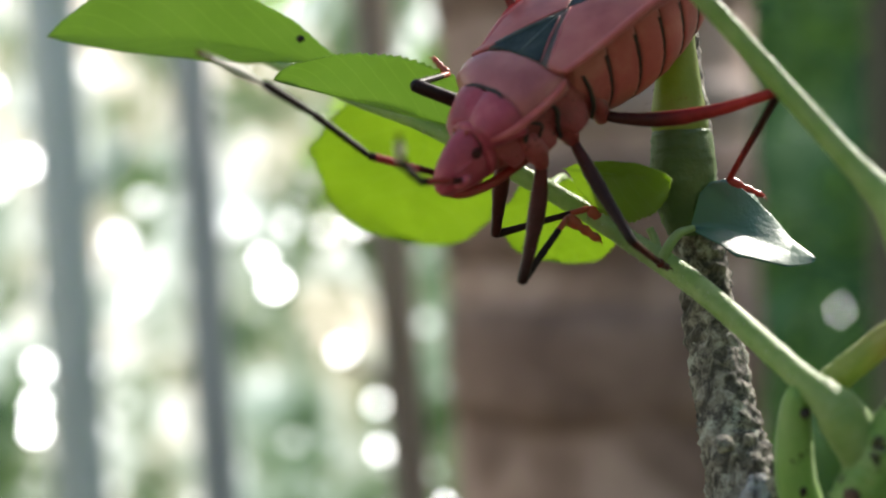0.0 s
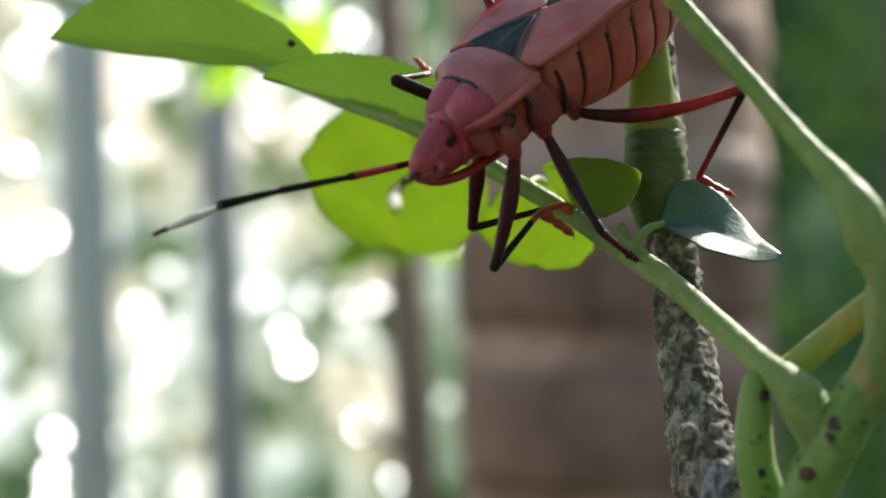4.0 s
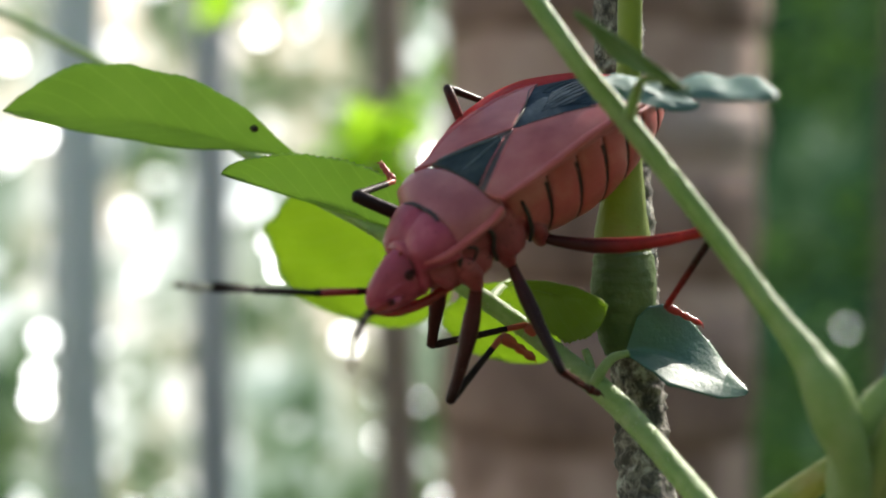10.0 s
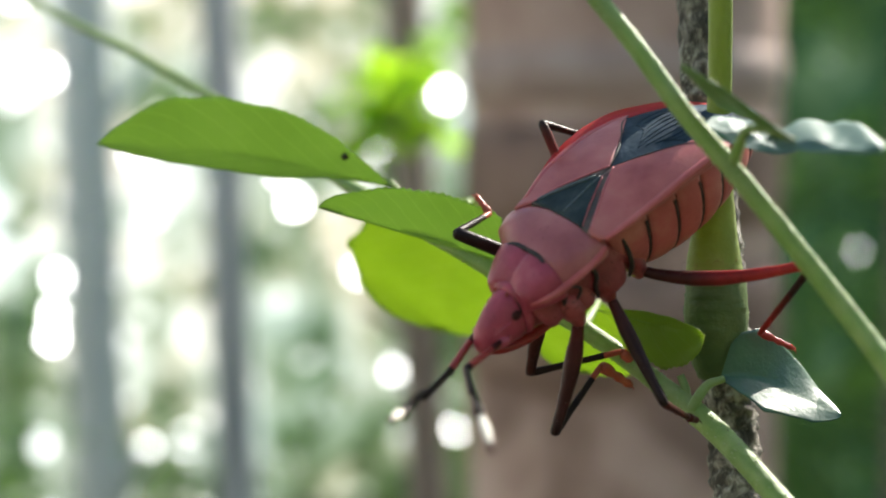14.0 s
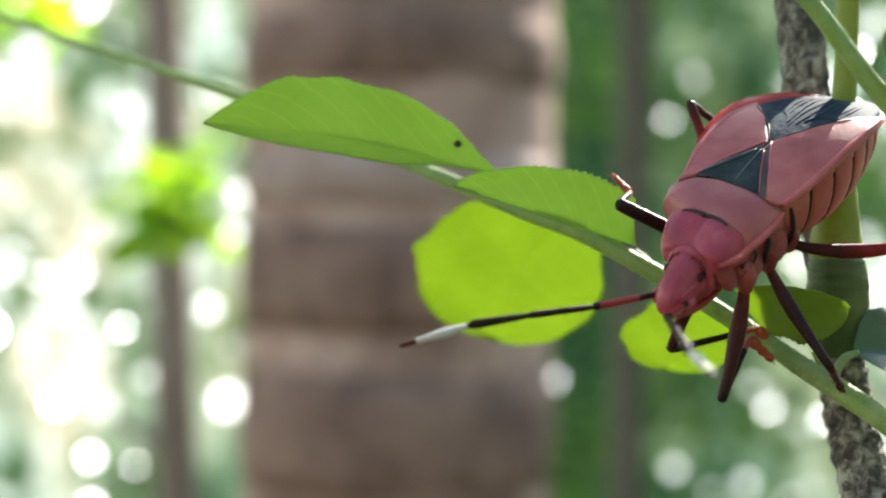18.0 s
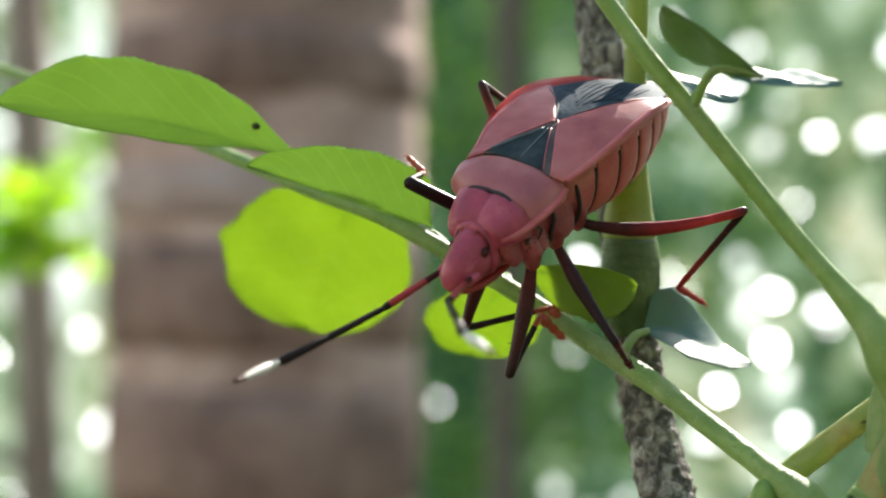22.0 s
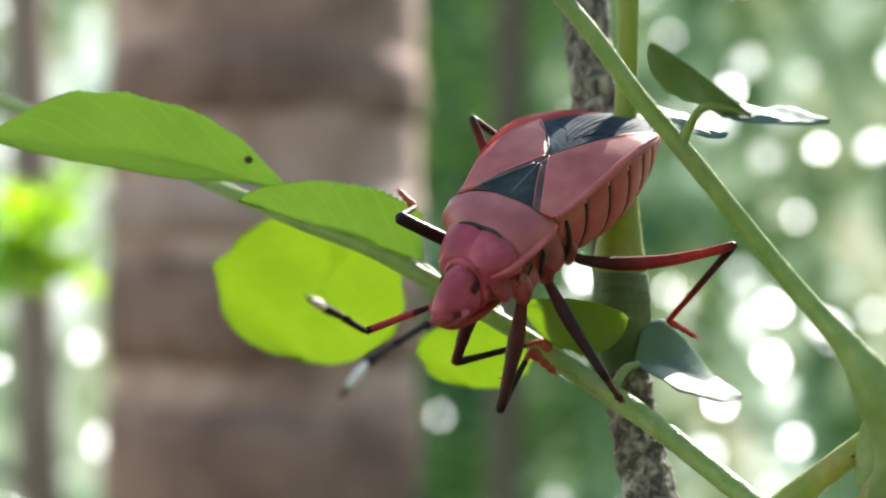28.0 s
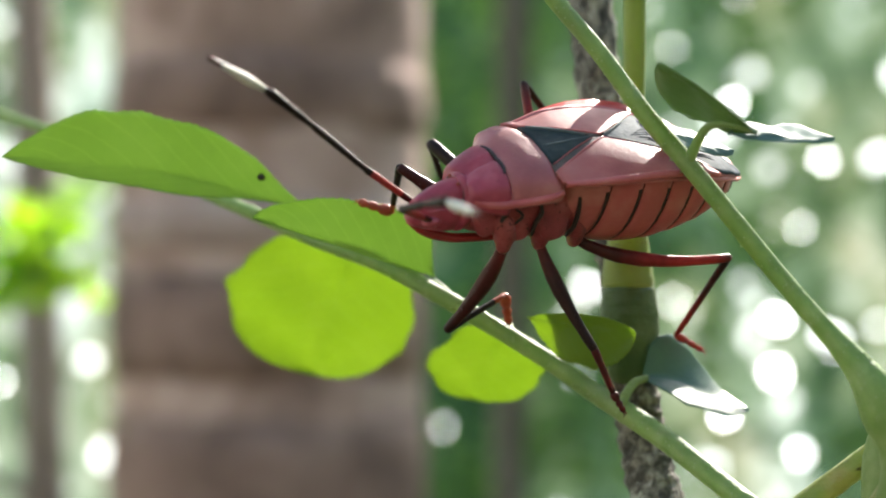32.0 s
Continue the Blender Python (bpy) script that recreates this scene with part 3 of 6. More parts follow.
while z < 2.4:
    z += rs.uniform(0.045, 0.09)
    h = rs.uniform(0.010, 0.030) if not 1.15 < z < 1.27 else rs.uniform(0.035, 0.045)
    r = 0.0634 - 0.00084 * z
    rows = [(0.012 * q, 0, q, r * k) for q, k in ((z - 0.002, 0.995), (z + h * 0.25, 1.02), (z + h * 0.5, 1.024), (z + h * 0.75, 1.02), (z + h + 0.002, 0.995))]
    dark = rs.random() < 0.55 or 1.16 < z < 1.272
    part("leaf_scar", tube_into(bmesh.new(), rows, 40, 0.008, z), SCARD if dark else SCARP, palm, "dark ring scar round the trunk" if dark else "pale ring scar round the trunk")
for nm, x, y, r0, z1, mat, lb, ln, sd in (
    ("young_tree", -0.66, 1.50, 0.026, 4.2, POLE, "slender grey young tree trunk, straight and bare", (0.0, 0.0), 5),
    ("young_tree", -1.30, 2.35, 0.055, 4.4, HAZEBARK, "bare grey tree trunk, the bright haze put into its pale colour", (0.005, 0.0), 8),
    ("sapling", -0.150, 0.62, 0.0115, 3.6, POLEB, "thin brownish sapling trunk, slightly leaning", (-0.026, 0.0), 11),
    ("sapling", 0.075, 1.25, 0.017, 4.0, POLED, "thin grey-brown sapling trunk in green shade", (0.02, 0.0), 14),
    ("young_tree", -2.5, 3.1, 0.07, 4.4, HAZEBARK, "bare grey tree trunk, the bright haze put into its pale colour", (0.02, 0.0), 19),
):
    tree_trunk(nm, x, y, r0, r0 * 0.8, z1, mat, lb, ln, 5, sd)


# ---- far foliage ----
def leaf_cloud(name, count, place, size, mat, label, seed):
    """Many small folded leaves, joined into one."""
    rng = random.Random(seed)
    verts, faces = [], []
    for _ in range(count):
        p = place(rng)
        if p is None:
            continue
        s = size * rng.uniform(0.6, 1.4)
        m = Euler((rng.uniform(-1.0, 1.0), rng.uniform(-1.0, 1.0), rng.uniform(0, 6.3))).to_matrix()
        b = len(verts)
        for q in ((0, 0, 0), (0.24, 0.3, 0.06), (0.2, 0.72, 0.05), (0, 1, -0.05), (-0.2, 0.72, 0.05), (-0.24, 0.3, 0.06), (0, 0.5, 0)):
            v = m @ Vector(q) * s + p
            verts.append(v)
        for i, j in ((0, 1), (1, 2), (2, 3), (3, 4), (4, 5), (5, 0)):
            faces.append((b + i, b + j, b + 6))
    me = bpy.data.meshes.new(name)
    me.from_pydata(verts, [], faces)
    me.materials.append(mat)
    ob = new(name, me)
    return tagged(ob, label, "foliage", kind="stuff")


def thicket(az0, az1, d0, d1, z0, z1, clumps, spread, seed):
    rng0 = random.Random(seed)
    cs = []
    for _ in range(clumps):
        a = radians(rng0.uniform(az0, az1))
        d = rng0.uniform(d0, d1)
        cs.append(Vector((d * math.sin(a), d * math.cos(a), rng0.uniform(z0, z1))))

    def place(rng):
        c = cs[rng.randrange(len(cs))]
        return c + Vector([rng.gauss(0, spread) for _ in range(3)])
    return place


def open_to_sun(place):
    """Leave gaps in the added, unseen canopy through which the sun reaches the plant and the lit sprays."""
    ray = Vector((sx, sy, sz))
    gaps = ((Vector((0, 0, EYE_Z)), 0.30), (Vector((-0.156, 0.496, EYE_Z + 0.015)), 0.17), (Vector((-0.35, 0.83, EYE_Z + 0.13)), 0.3))

    def inner(rng):
        p = place(rng)
        for at, wide in gaps:
            d = p - at
            if (d - ray * d.dot(ray)).length < wide:
                return None
        return p
    return inner


E = EYE_Z
leaf_cloud("shade_foliage", 600, thicket(-7, 7, 2.2, 3.8, E - 0.7, E + 0.7, 46, 0.05, 41), 0.075, FAR, "dark green forest foliage with lit leaves, out of focus", 42)
leaf_cloud("thicket_foliage", 1500, thicket(5, 34, 1.8, 4.0, E - 0.8, E + 0.8, 80, 0.13, 4), 0.07, FAR, "dense green forest foliage in shade, out of focus", 21)
leaf_cloud("clearing_foliage", 420, thicket(-42, -10, 2.6, 4.0, E - 1.0, E + 0.7, 34, 0.13, 6), 0.075, FAR, "sparse pale green undergrowth against bright light", 22)
leaf_cloud("undergrowth", 2500, thicket(-40, 30, 3.0, 4.2, -0.05, 0.35, 60, 0.14, 7), 0.09, FAR, "low pale undergrowth on the forest floor", 23)
leaf_cloud("surrounding_foliage", 5000, thicket(50, 310, 2.0, 4.0, 0.1, 2.4, 90, 0.2, 9), 0.09, FAR, "green forest foliage all round", 24)
# canopy out of view, added to filter the sky and sun light
leaf_cloud("unseen_canopy", 1800, open_to_sun(thicket(0, 360, 0.8, 4.0, 3.2, 4.2, 120, 0.3, 10)), 0.14, FAR, "unseen green canopy added overhead, with gaps left for the sun", 25)
# dense leaf clump out of view, added where it keeps the sun off the palm
reach = 2.3 / sz
shade_clump = Vector((-0.0735, 0.485, EYE_Z)) + Vector((sx, sy, sz)) * reach
leaf_cloud("unseen_canopy", 700, open_to_sun(lambda rng: shade_clump + Vector([rng.gauss(0, q) for q in (0.16, 0.22, 0.16)])), 0.13, FAR, "unseen leaf clump added to shade the palm", 29)
# a leaf spray in the brightened sunlit colour beside the palm, with its shaded neighbour
leaf_cloud("sapling_leaves", 130, thicket(-17.6, -17.0, 0.51, 0.53, E + 0.010, E + 0.020, 3, 0.008, 31), 0.016, FARY, "yellow-green leaves in a brightened, sunlit colour, out of focus", 26)
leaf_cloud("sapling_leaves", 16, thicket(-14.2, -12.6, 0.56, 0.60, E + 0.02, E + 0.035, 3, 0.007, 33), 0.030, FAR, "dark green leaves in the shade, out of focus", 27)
leaf_cloud("sapling_leaves", 30, thicket(-24.5, -21.5, 0.85, 0.95, E + 0.11, E + 0.16, 4, 0.012, 35), 0.045, FARY, "yellow-green leaves in a brightened, sunlit colour, out of focus", 28)


# ---- leaves of the plant ----
def leaf_frame(base, tip, side):
    b, t = Vector(base), Vector(tip)
    ax = t - b
    ln = ax.length
    ax.normalize()
    sd = Vector(side)
    sd = (sd - ax * sd.dot(ax)).normalized()
    return b, ax, ln, sd, sd.cross(ax)


def leaf_place(base, tip, side, fold, curl, bow, twist):
    """Point of a blade for u along the rib, y across it (millimetres), half k, z off the blade."""
    b, ax, ln, sd, nn = leaf_frame(base, tip, side)

    def at(u, y, k, z=0.0):
        w = min(1.0, max(0.0, u) / 0.8) ** 1.4 if twist else 0.0
        th, a = radians(twist) * w, radians(fold[k]) * (1 - w)
        s1 = sd * math.cos(th) + nn * math.sin(th)
        n1 = nn * math.cos(th) - sd * math.sin(th)
        return V(*(b + ax * (u * ln) + s1 * (y * math.cos(a) + bow * 4 * u * (1 - u)) + n1 * (abs(y) * math.sin(a) + curl * ln * u * (1 - u) * 2 + z)))
    return at


def leaf_bm(base, tip, side, wide, fold, curl=0.0, teeth=14, depth=0.05, belly=0.45, blunt=0.5, bow=0.0, twist=0.0, prof=None, nu=120, nv=9, thick=0.14, seed=0.0):
    """A serrate blade from base to tip (millimetres). side: which way its first half spreads; wide: half widths; fold: degrees by which each half is raised; curl: arch along the rib; prof: rows of (u, share of the width)."""
    at = leaf_place(base, tip, side, fold, curl, bow, twist)
    bm = bmesh.new()
    blade = bm.loops.layers.uv.new("blade")
    place = {}
    layers = []
    for layer in (0, 1):
        grid = []
        for i in range(nu + 1):
            u = i / nu
            w0 = math.sin(math.pi * min(1.0, max(0.0, u)) ** (math.log(0.5) / math.log(belly))) ** blunt
            w0 *= 0.05 + 0.95 * min(1.0, u * 8)
            if prof:
                w0 = float(np.interp(u, [q[0] for q in prof], [q[1] for q in prof]))
            row = []
            for j in range(-nv, nv + 1):
                v = j / nv
                k = 0 if v >= 0 else 1
                w = w0 * wide[k] * abs(v)
                if prof and k:
                    w *= min(1.0, 0.12 + u * 2.2)
                if abs(v) > 0.99:
                    w *= 1 - depth * ((u * teeth) % 1.0) + 0.10 * noise.noise(Vector((u * 7, v, seed)))
                z = 0.03 * wide[k] * math.sin(abs(v) * 4 + u * 11 + k) + 0.05 * noise.noise(Vector((u * 9, v * 3, seed + 4)))
                z *= 0.25 if prof else 1.0
                z -= layer * thick * (0.35 + 0.65 * (1 - v * v))
                row.append(bm.verts.new(at(u, math.copysign(w, v), k, z)))
                place[row[-1]] = (u, 0.5 + 0.5 * v)
            grid.append(row)
        layers.append(grid)
    up, lo = layers
    m = 2 * nv
    for i in range(nu):
        for j in range(m):
            bm.faces.new((up[i][j], up[i][j + 1], up[i + 1][j + 1], up[i + 1][j]))
            bm.faces.new((lo[i][j], lo[i + 1][j], lo[i + 1][j + 1], lo[i][j + 1]))
        bm.faces.new((up[i][0], up[i + 1][0], lo[i + 1][0], lo[i][0]))
        bm.faces.new((up[i][m], lo[i][m], lo[i + 1][m], up[i + 1][m]))
    for f in bm.faces:
        for c in f.loops:
            c[blade].uv = place[c.vert]
    return bm


def midrib_bm(base, tip, side, fold, curl, bow, twist, r=0.03):
    """Midrib within a blade, thickest at its foot."""
    at = leaf_place(base, tip, side, fold, curl, bow, twist)
    return tube_into(bmesh.new(), [(*at(i / 14, 0, 0, -0.06), r * (1 - 0.75 * i / 14) * MM) for i in range(15)], 6)


plant = empty("shrub_seedling", V(16, -2, -40))
PO = V(16, -2, -40)


def planted(name, bm, mat, label="", parent=None):
    ob = part(name, bm, mat, parent or plant, label)
    ob.matrix_parent_inverse = Matrix.Translation(-PO)
    return ob


# front stem that slants across the view, with its swollen joint
SLANT = ((-2, -2.5, 29, 0.58), (3.2, -3.6, 21.5, 0.59), (6.6, -4.2, 17.2, 0.61), (9.9, -4.5, 12.6, 0.63), (13.3, -4.7, 8.5, 0.64), (18.4, -5.1, 2.0, 0.66), (21.5, -6.2, -2.0, 0.72), (23.4, -7.0, -4.4, 1.0), (24.4, -7.6, -6.1, 1.35),
         (25.0, -7.7, -7.9, 1.42), (25.7, -7.6, -9.6, 1.2), (26.0, -7.3, -11.6, 1.08), (25.7, -6.4, -14.4, 1.15), (24.6, -5.0, -17.6, 1.4))
planted("slanting_stem", stem_bm(SLANT, 22, 26, 0.02, 3), STEM, "green slanting stem with a swollen joint")
# thick main shoot rising to the right
planted("main_stem", stem_bm([(16.6, -3.0, -45, 2.0), (17.2, -3.6, -34, 1.75), (18.2, -4.2, -29.6, 1.6), (20.2, -4.5, -24.8, 1.6), (22.5, -4.9, -20.2, 1.6), (24.2, -5.3, -17.3, 1.45), (25.2, -5.6, -15.5, 1.1)], 22, 32, 0.10, 2), STEMG, "green main stem with brown scars")
planted("upper_stem", stem_bm([(23.6, -5.2, -18.4, 1.0), (25.0, -5.6, -15.9, 1.36), (27.7, -6.4, -10.3, 1.12), (30.5, -6.8, -4.9, 1.05), (36, -7.5, 5.5, 1.0), (45, -9.0, 22.0, 0.95)], 18, 26, 0.06, 4), STEMY, "yellowing green upper stem")
# branch on which the insect stands
BEARER = ((22.0, -4.7, -20.8, 1.3), (21.2, -4.6, -18.8, 1.5), (20.4, -4.4, -17.3, 1.5), (19.5, -4.0, -16.3, 1.1), (18.2, -2.8, -15.3, 0.86), (15.0, 0.6, -12.6, 0.80), (12.2, 3.3, -10.3, 0.82), (9.8, 5.2, -8.6, 0.84), (7.2, 6.4, -6.9, 0.74),
          (4.4, 7.0, -4.9, 0.70), (0.8, 7.5, -2.6, 0.70), (-4.0, 8.2, 0.25, 0.70), (-8.5, 9.6, 2.7, 0.68), (-13.4, 12.4, 4.6, 0.64), (-19.4, 16.6, 7.2, 0.58), (-30, 25.0, 11.8, 0.52), (-45, 37.0, 17.6, 0.5), (-72, 58, 27, 0.45))
planted("bearing_branch", stem_bm(BEARER, 22, 24, 0.05, 5), STEM, "pale green branch with a glossy rim")
planted("short_stub", stem_bm([(18.0, -2.0, -30, 1.5), (18.2, -2.6, -25.2, 1.4), (17.6, -3.0, -21.3, 1.25), (17.7, -3.2, -18.4, 1.1), (17.9, -3.4, -16.4, 0.8), (18.0, -3.4, -15.7, 0.3)], 7, 14, 0.05, 7), STEMS, "short green stub with black scars")
planted("rear_stub", stem_bm([(17.5, -1.5, -17.8, 0.6), (19.2, -1.1, -16.6, 0.92), (21.0, -1.0, -15.2, 0.95), (23.2, -1.4, -13.4, 0.9), (25.5, -1.8, -11.6, 0.86), (33.0, -2.0, -6.0, 0.85)], 14, 20, 0.06, 9), STEMY, "yellow-green side shoot with brown specks")
planted("right_petiole", stem_bm([(26.6, -4.8, -13.6, 1.2), (28.4, -5.0, -13.0, 1.35), (29.6, -5.1, -12.6, 1.2), (30.6, -5.2, -12.4, 0.85), (34.0, -5.4, -12.0, 0.8), (42, -6.0, -11.0, 0.7)], 12, 18, 0.05, 6), STEM, "green leaf stalk with a swollen base")
planted("side_shoot", stem_bm([(25.8, -4.5, -14.0, 1.3), (26.2, -4.5, -11.0, 1.5), (27.2, -4.4, -8.8, 1.6), (28.8, -4.3, -6.8, 1.45), (31.0, -4.3, -4.6, 1.25), (36, -4.5, 0.5, 1.1), (46, -5, 12, 1.0)], 12, 20, 0.05, 8), STEM, "green side shoot rising from the joint")
for k, rows in enumerate((
    [(27.6, -4.2, -9.6, 0.9), (27.9, -4.2, -8.0, 1.0), (28.5, -4.2, -6.2, 0.9), (28.9, -4.2, -4.4, 0.72), (29.5, -4.2, -2.6, 0.55), (29.9, -4.2, -1.9, 0.2)],
    [(28.4, -4.6, -6.4, 0.45), (28.7, -4.6, -3.6, 0.5), (28.8, -4.6, -0.6, 0.55), (29.2, -4.6, 0.7, 0.62), (29.9, -4.6, 0.4, 0.6), (30.4, -4.6, -1.0, 0.5), (30.6, -4.6, -2.2, 0.2)],
    [(30.6, -4.4, -3.0, 0.3), (30.9, -4.4, -1.2, 0.34), (31.2, -4.4, 0.2, 0.45), (31.9, -4.4, -0.6, 0.4), (32.2, -4.4, -2.0, 0.2)],
)):
    bm = stem_bm(rows, 9, 14, 0.16, k * 3.0 + 1)
    rng = random.Random(k)
    for v in list(bm.verts):
        if rng.random() < 0.45:
            q = v.co.copy()
            c = V(*rows[len(rows) // 2][:3])
            out = (q - c).normalized() * 0.6 + Vector((rng.uniform(-1, 1), rng.uniform(-1, 1), rng.uniform(-0.6, 1)))
            tube_into(bm, [(*q, 0.00003), (*(q + out.normalized() * 0.00032), 0.00001)], 3)
    planted("bud", bm, LEAFB, "curled fuzzy grey-green young shoot")

# fine pale warts and hairs along the shoots
def fringe(rows, count, seed):
    rng = random.Random(seed)
    line = smooth_line(rows, 12)
    bm = bmesh.new()
    for _ in range(count):
        i = rng.randrange(len(line) - 1)
        a, b = Vector(line[i][:3]), Vector(line[i + 1][:3])
        d = (b - a).normalized()
        q = d.orthogonal().normalized()
        q.rotate(Matrix.Rotation(rng.uniform(0, 6.28), 3, d))
        r = line[i][3]
        p = a.lerp(b, rng.random()) + q * r * 0.94
        h = rng.uniform(0.08, 0.22)
        tube_into(bm, [(*V(*p), 0.06 * MM), (*V(*(p + q * h * 0.6 + d * 0.03)), 0.045 * MM), (*V(*(p + q * h + d * 0.06)), 0.012 * MM)], 5)
    return bm


planted("hair_fringe", fringe(SLANT[1:10], 260, 2), PALEHAIR, "pale warts and hairs on the slanting stem")
planted("hair_fringe", fringe(BEARER[4:15], 240, 5), PALEHAIR, "pale warts and hairs on the branch")
planted("hair_fringe", fringe([(18.6, -4.2, -29.6, 1.9), (20.3, -4.5, -24.8, 1.8), (22.5, -4.9, -20.2, 1.7), (25.0, -5.6, -15.9, 1.35), (27.7, -6.4, -10.3, 1.12)], 140, 8), PALEHAIR, "pale warts and hairs on the main stem")

# black and brown scars on the shoots
for x, y, z, w, h in ((18.4, -4.15, -17.3, 0.42, 0.62), (19.6, -4.6, -18.3, 0.2, 0.5), (18.0, -4.25, -22.2, 0.36, 0.55), (18.1, -4.0, -24.0, 0.4, 0.7), (20.8, -6.25, -21.9, 0.6, 0.55), (20.8, -6.2, -24.9, 0.7, 0.28), (20.4, -6.2, -27.5, 0.3, 0.3), (17.6, -5.7, -28.7, 0.6, 0.3), (19.2, -6.2, -26.9, 0.22, 0.22), (24.9, -6.2, -16.2, 0.25, 0.25), (27.0, -6.4, -15.0, 0.2, 0.25), (22.4, -6.4, -19.6, 0.22, 0.2)):
    bm = bmesh.new()
    bmesh.ops.create_uvsphere(bm, u_segments=10, v_segments=7, radius=MM)
    bmesh.ops.scale(bm, vec=(w * 0.7, 0.3, h * 0.6), verts=bm.verts)
    for v in bm.verts:
        v.co *= 1 + 0.9 * noise.noise(v.co * 2600 + Vector((x, y, z)))
    bmesh.ops.translate(bm, vec=V(x, y, z), verts=bm.verts)
    planted("scar", bm, SEAM if w < 0.5 else SCARB, "dark scar of a fallen leaf")
for x, y, z, r in ((17.0, 0.0, -20.6, 0.75), (16.4, -0.5, -22.9, 0.85), (13.2, 1.2, -20.2, 0.6)):
    bm = bmesh.new()
    bmesh.ops.create_icosphere(bm, subdivisions=3, radius=r * MM)
    for v in bm.verts:
        v.co *= 1 + 0.35 * noise.noise(v.co * 1600 + Vector((x, y, z)))
    bmesh.ops.translate(bm, vec=V(x, y, z), verts=bm.verts)
    planted("bark_knob", bm, BARK, "rough knob of dead bark")

# woody stem behind, with the olive shoot beside it
planted("woody_stem", stem_bm([(15.6, 2.0, -60, 3.2), (15.4, 2.5, -38, 2.9), (15.1, 3.0, -30, 2.7), (14.4, 3.6, -24.5, 2.6), (13.4, 5.5, -20, 2.15), (12.6, 8.0, -15.5, 1.95), (11.9, 10.2, -11.0, 1.85), (11.4, 11.0, -6.4, 1.8), (11.2, 12.2, -2.0, 1.7),
                              (10.6, 13.6, 4, 1.75), (10.0, 14.8, 11, 1.8), (9.5, 15.8, 18, 1.8), (8.8, 18, 32, 1.7), (8.2, 21, 60, 1.5)], 24, 40, 0.17, 12), BARK, "grey lichened bark on the woody stem")
planted("split_wood", stem_bm([(15.0, -0.6, -36, 1.7), (14.9, -0.8, -30, 1.75), (15.1, -0.6, -26, 1.6), (15.3, -0.2, -23.4, 1.25), (15.2, 0.3, -22.0, 0.5)], 14, 28, 0.22, 31), SPLITWOOD, "split grey wood of a dead stub")
planted("shoot_foot", stem_bm([(10.9, 9.4, -6.6, 1.5), (10.9, 9.2, -4.6, 2.1), (10.85, 9.0, -2.6, 2.3), (10.8, 9.0, -0.8, 2.25), (10.75, 9.0, 0.5, 2.05), (10.75, 9.0, 0.9, 1.7)], 9, 24, 0.06, 15), FOOT, "dark green foot of the olive shoot")
planted("olive_shoot", stem_bm([(10.75, 9.0, 0.3, 1.7), (10.75, 9.0, 0.9, 2.0), (10.7, 9.0, 1.8, 1.95), (10.75, 9.0, 4.0, 1.62), (10.85, 8.9, 7, 1.25), (11.0, 8.7, 10, 1.02), (11.2, 8.4, 14, 0.85), (11.3, 8.0, 20, 0.85), (11.3, 7.6, 32, 0.85), (11.3, 7.4, 55, 0.8)], 9, 20, 0.03, 14), SHOOT, "olive green shoot tapering upwards")

# leaves: base, tip, side, half widths, folds, arch, teeth and their depth, belly, bluntness
LEAVES = (
    ((-14.2, 13.3, 6.9), (-37.2, 8.0, 11.0), (0.28, -0.15, 0.85), (4.55, 1.4), (4, 12), 0.03, 34, 0.03, 0.5, 0.6, 1.0, LEAF, "long green leaf lit from behind, with one dark speck"),
    ((-4.2, 9.2, 1.6), (-18.0, 5.4, 6.1), (0.15, -0.4, 0.9), (4.4, 0.25), (6, 10), 0.04, 26, 0.06, 0.36, 0.55, 0.3, LEAF, "green serrate leaf"),
    ((-10.6, 23.0, 5.4), (-15.0, 31.0, -7.2), (-1.0, 0.1, -0.1), (9.9, 7.4), (3, 3), 0.05, 32, 0.03, 0.50, 0.40, 0.0, LEAFY, "round yellow-green leaf glowing with light"),
    ((1.4, 15.0, -2.0), (-0.6, 21.6, -8.9), (-1.0, 0.0, 0.1), (5.0, 4.8), (4, 4), 0.05, 18, 0.05, 0.55, 0.42, 0.0, LEAFY, "small yellow-green leaf glowing with light"),
    ((2.6, 6.8, -1.5), (10.4, 3.4, -2.7), (0.1, 0.25, -0.97), (3.3, 1.1), (2, 14), 0.04, 20, 0.06, 0.6, 0.5, 0.0, LEAFY, "small cupped green leaf"),
    ((11.3, 6.4, -6.1), (19.55, 6.9, -8.75), (-0.22, 0.20, 1.0), (3.7, 3.4), (0, -48), 0.12, 22, 0.02, 0.3, 0.5, 0.9, LEAFD, "dark glossy leaf with a white glint"),
    ((16.6, -8.4, 10.9), (10.1, -8.5, 15.6), (-0.18, 0.99, -0.16), (4.8, 0.4), (2, 6), 0.02, 24, 0.03, 0.58, 0.5, 0.0, LEAFG, "small green leaf seen along its blade"),
    ((14.9, -7.4, 11.0), (21.5, -9.2, 10.3), (0.1, 0.92, 0.38), (4.6, 0.6), (4, 8), 0.03, 20, 0.06, 0.4, 0.5, 0.0, LEAFB, "grey-green serrate leaf seen edge on"),
    ((10.8, -3.0, 11.9), (16.7, -1.2, 10.25), (0.2, 0.9, 0.4), (2.4, 1.2), (4, 10), 0.03, 14, 0.06, 0.5, 0.5, 0.0, LEAFB, "grey-green leaf behind the stem"),
)
KITE = ((0.0, 0.7), (0.06, 0.95), (0.16, 1.0), (0.35, 0.93), (0.6, 0.76), (0.8, 0.52), (0.92, 0.3), (0.98, 0.14), (1.0, 0.0))
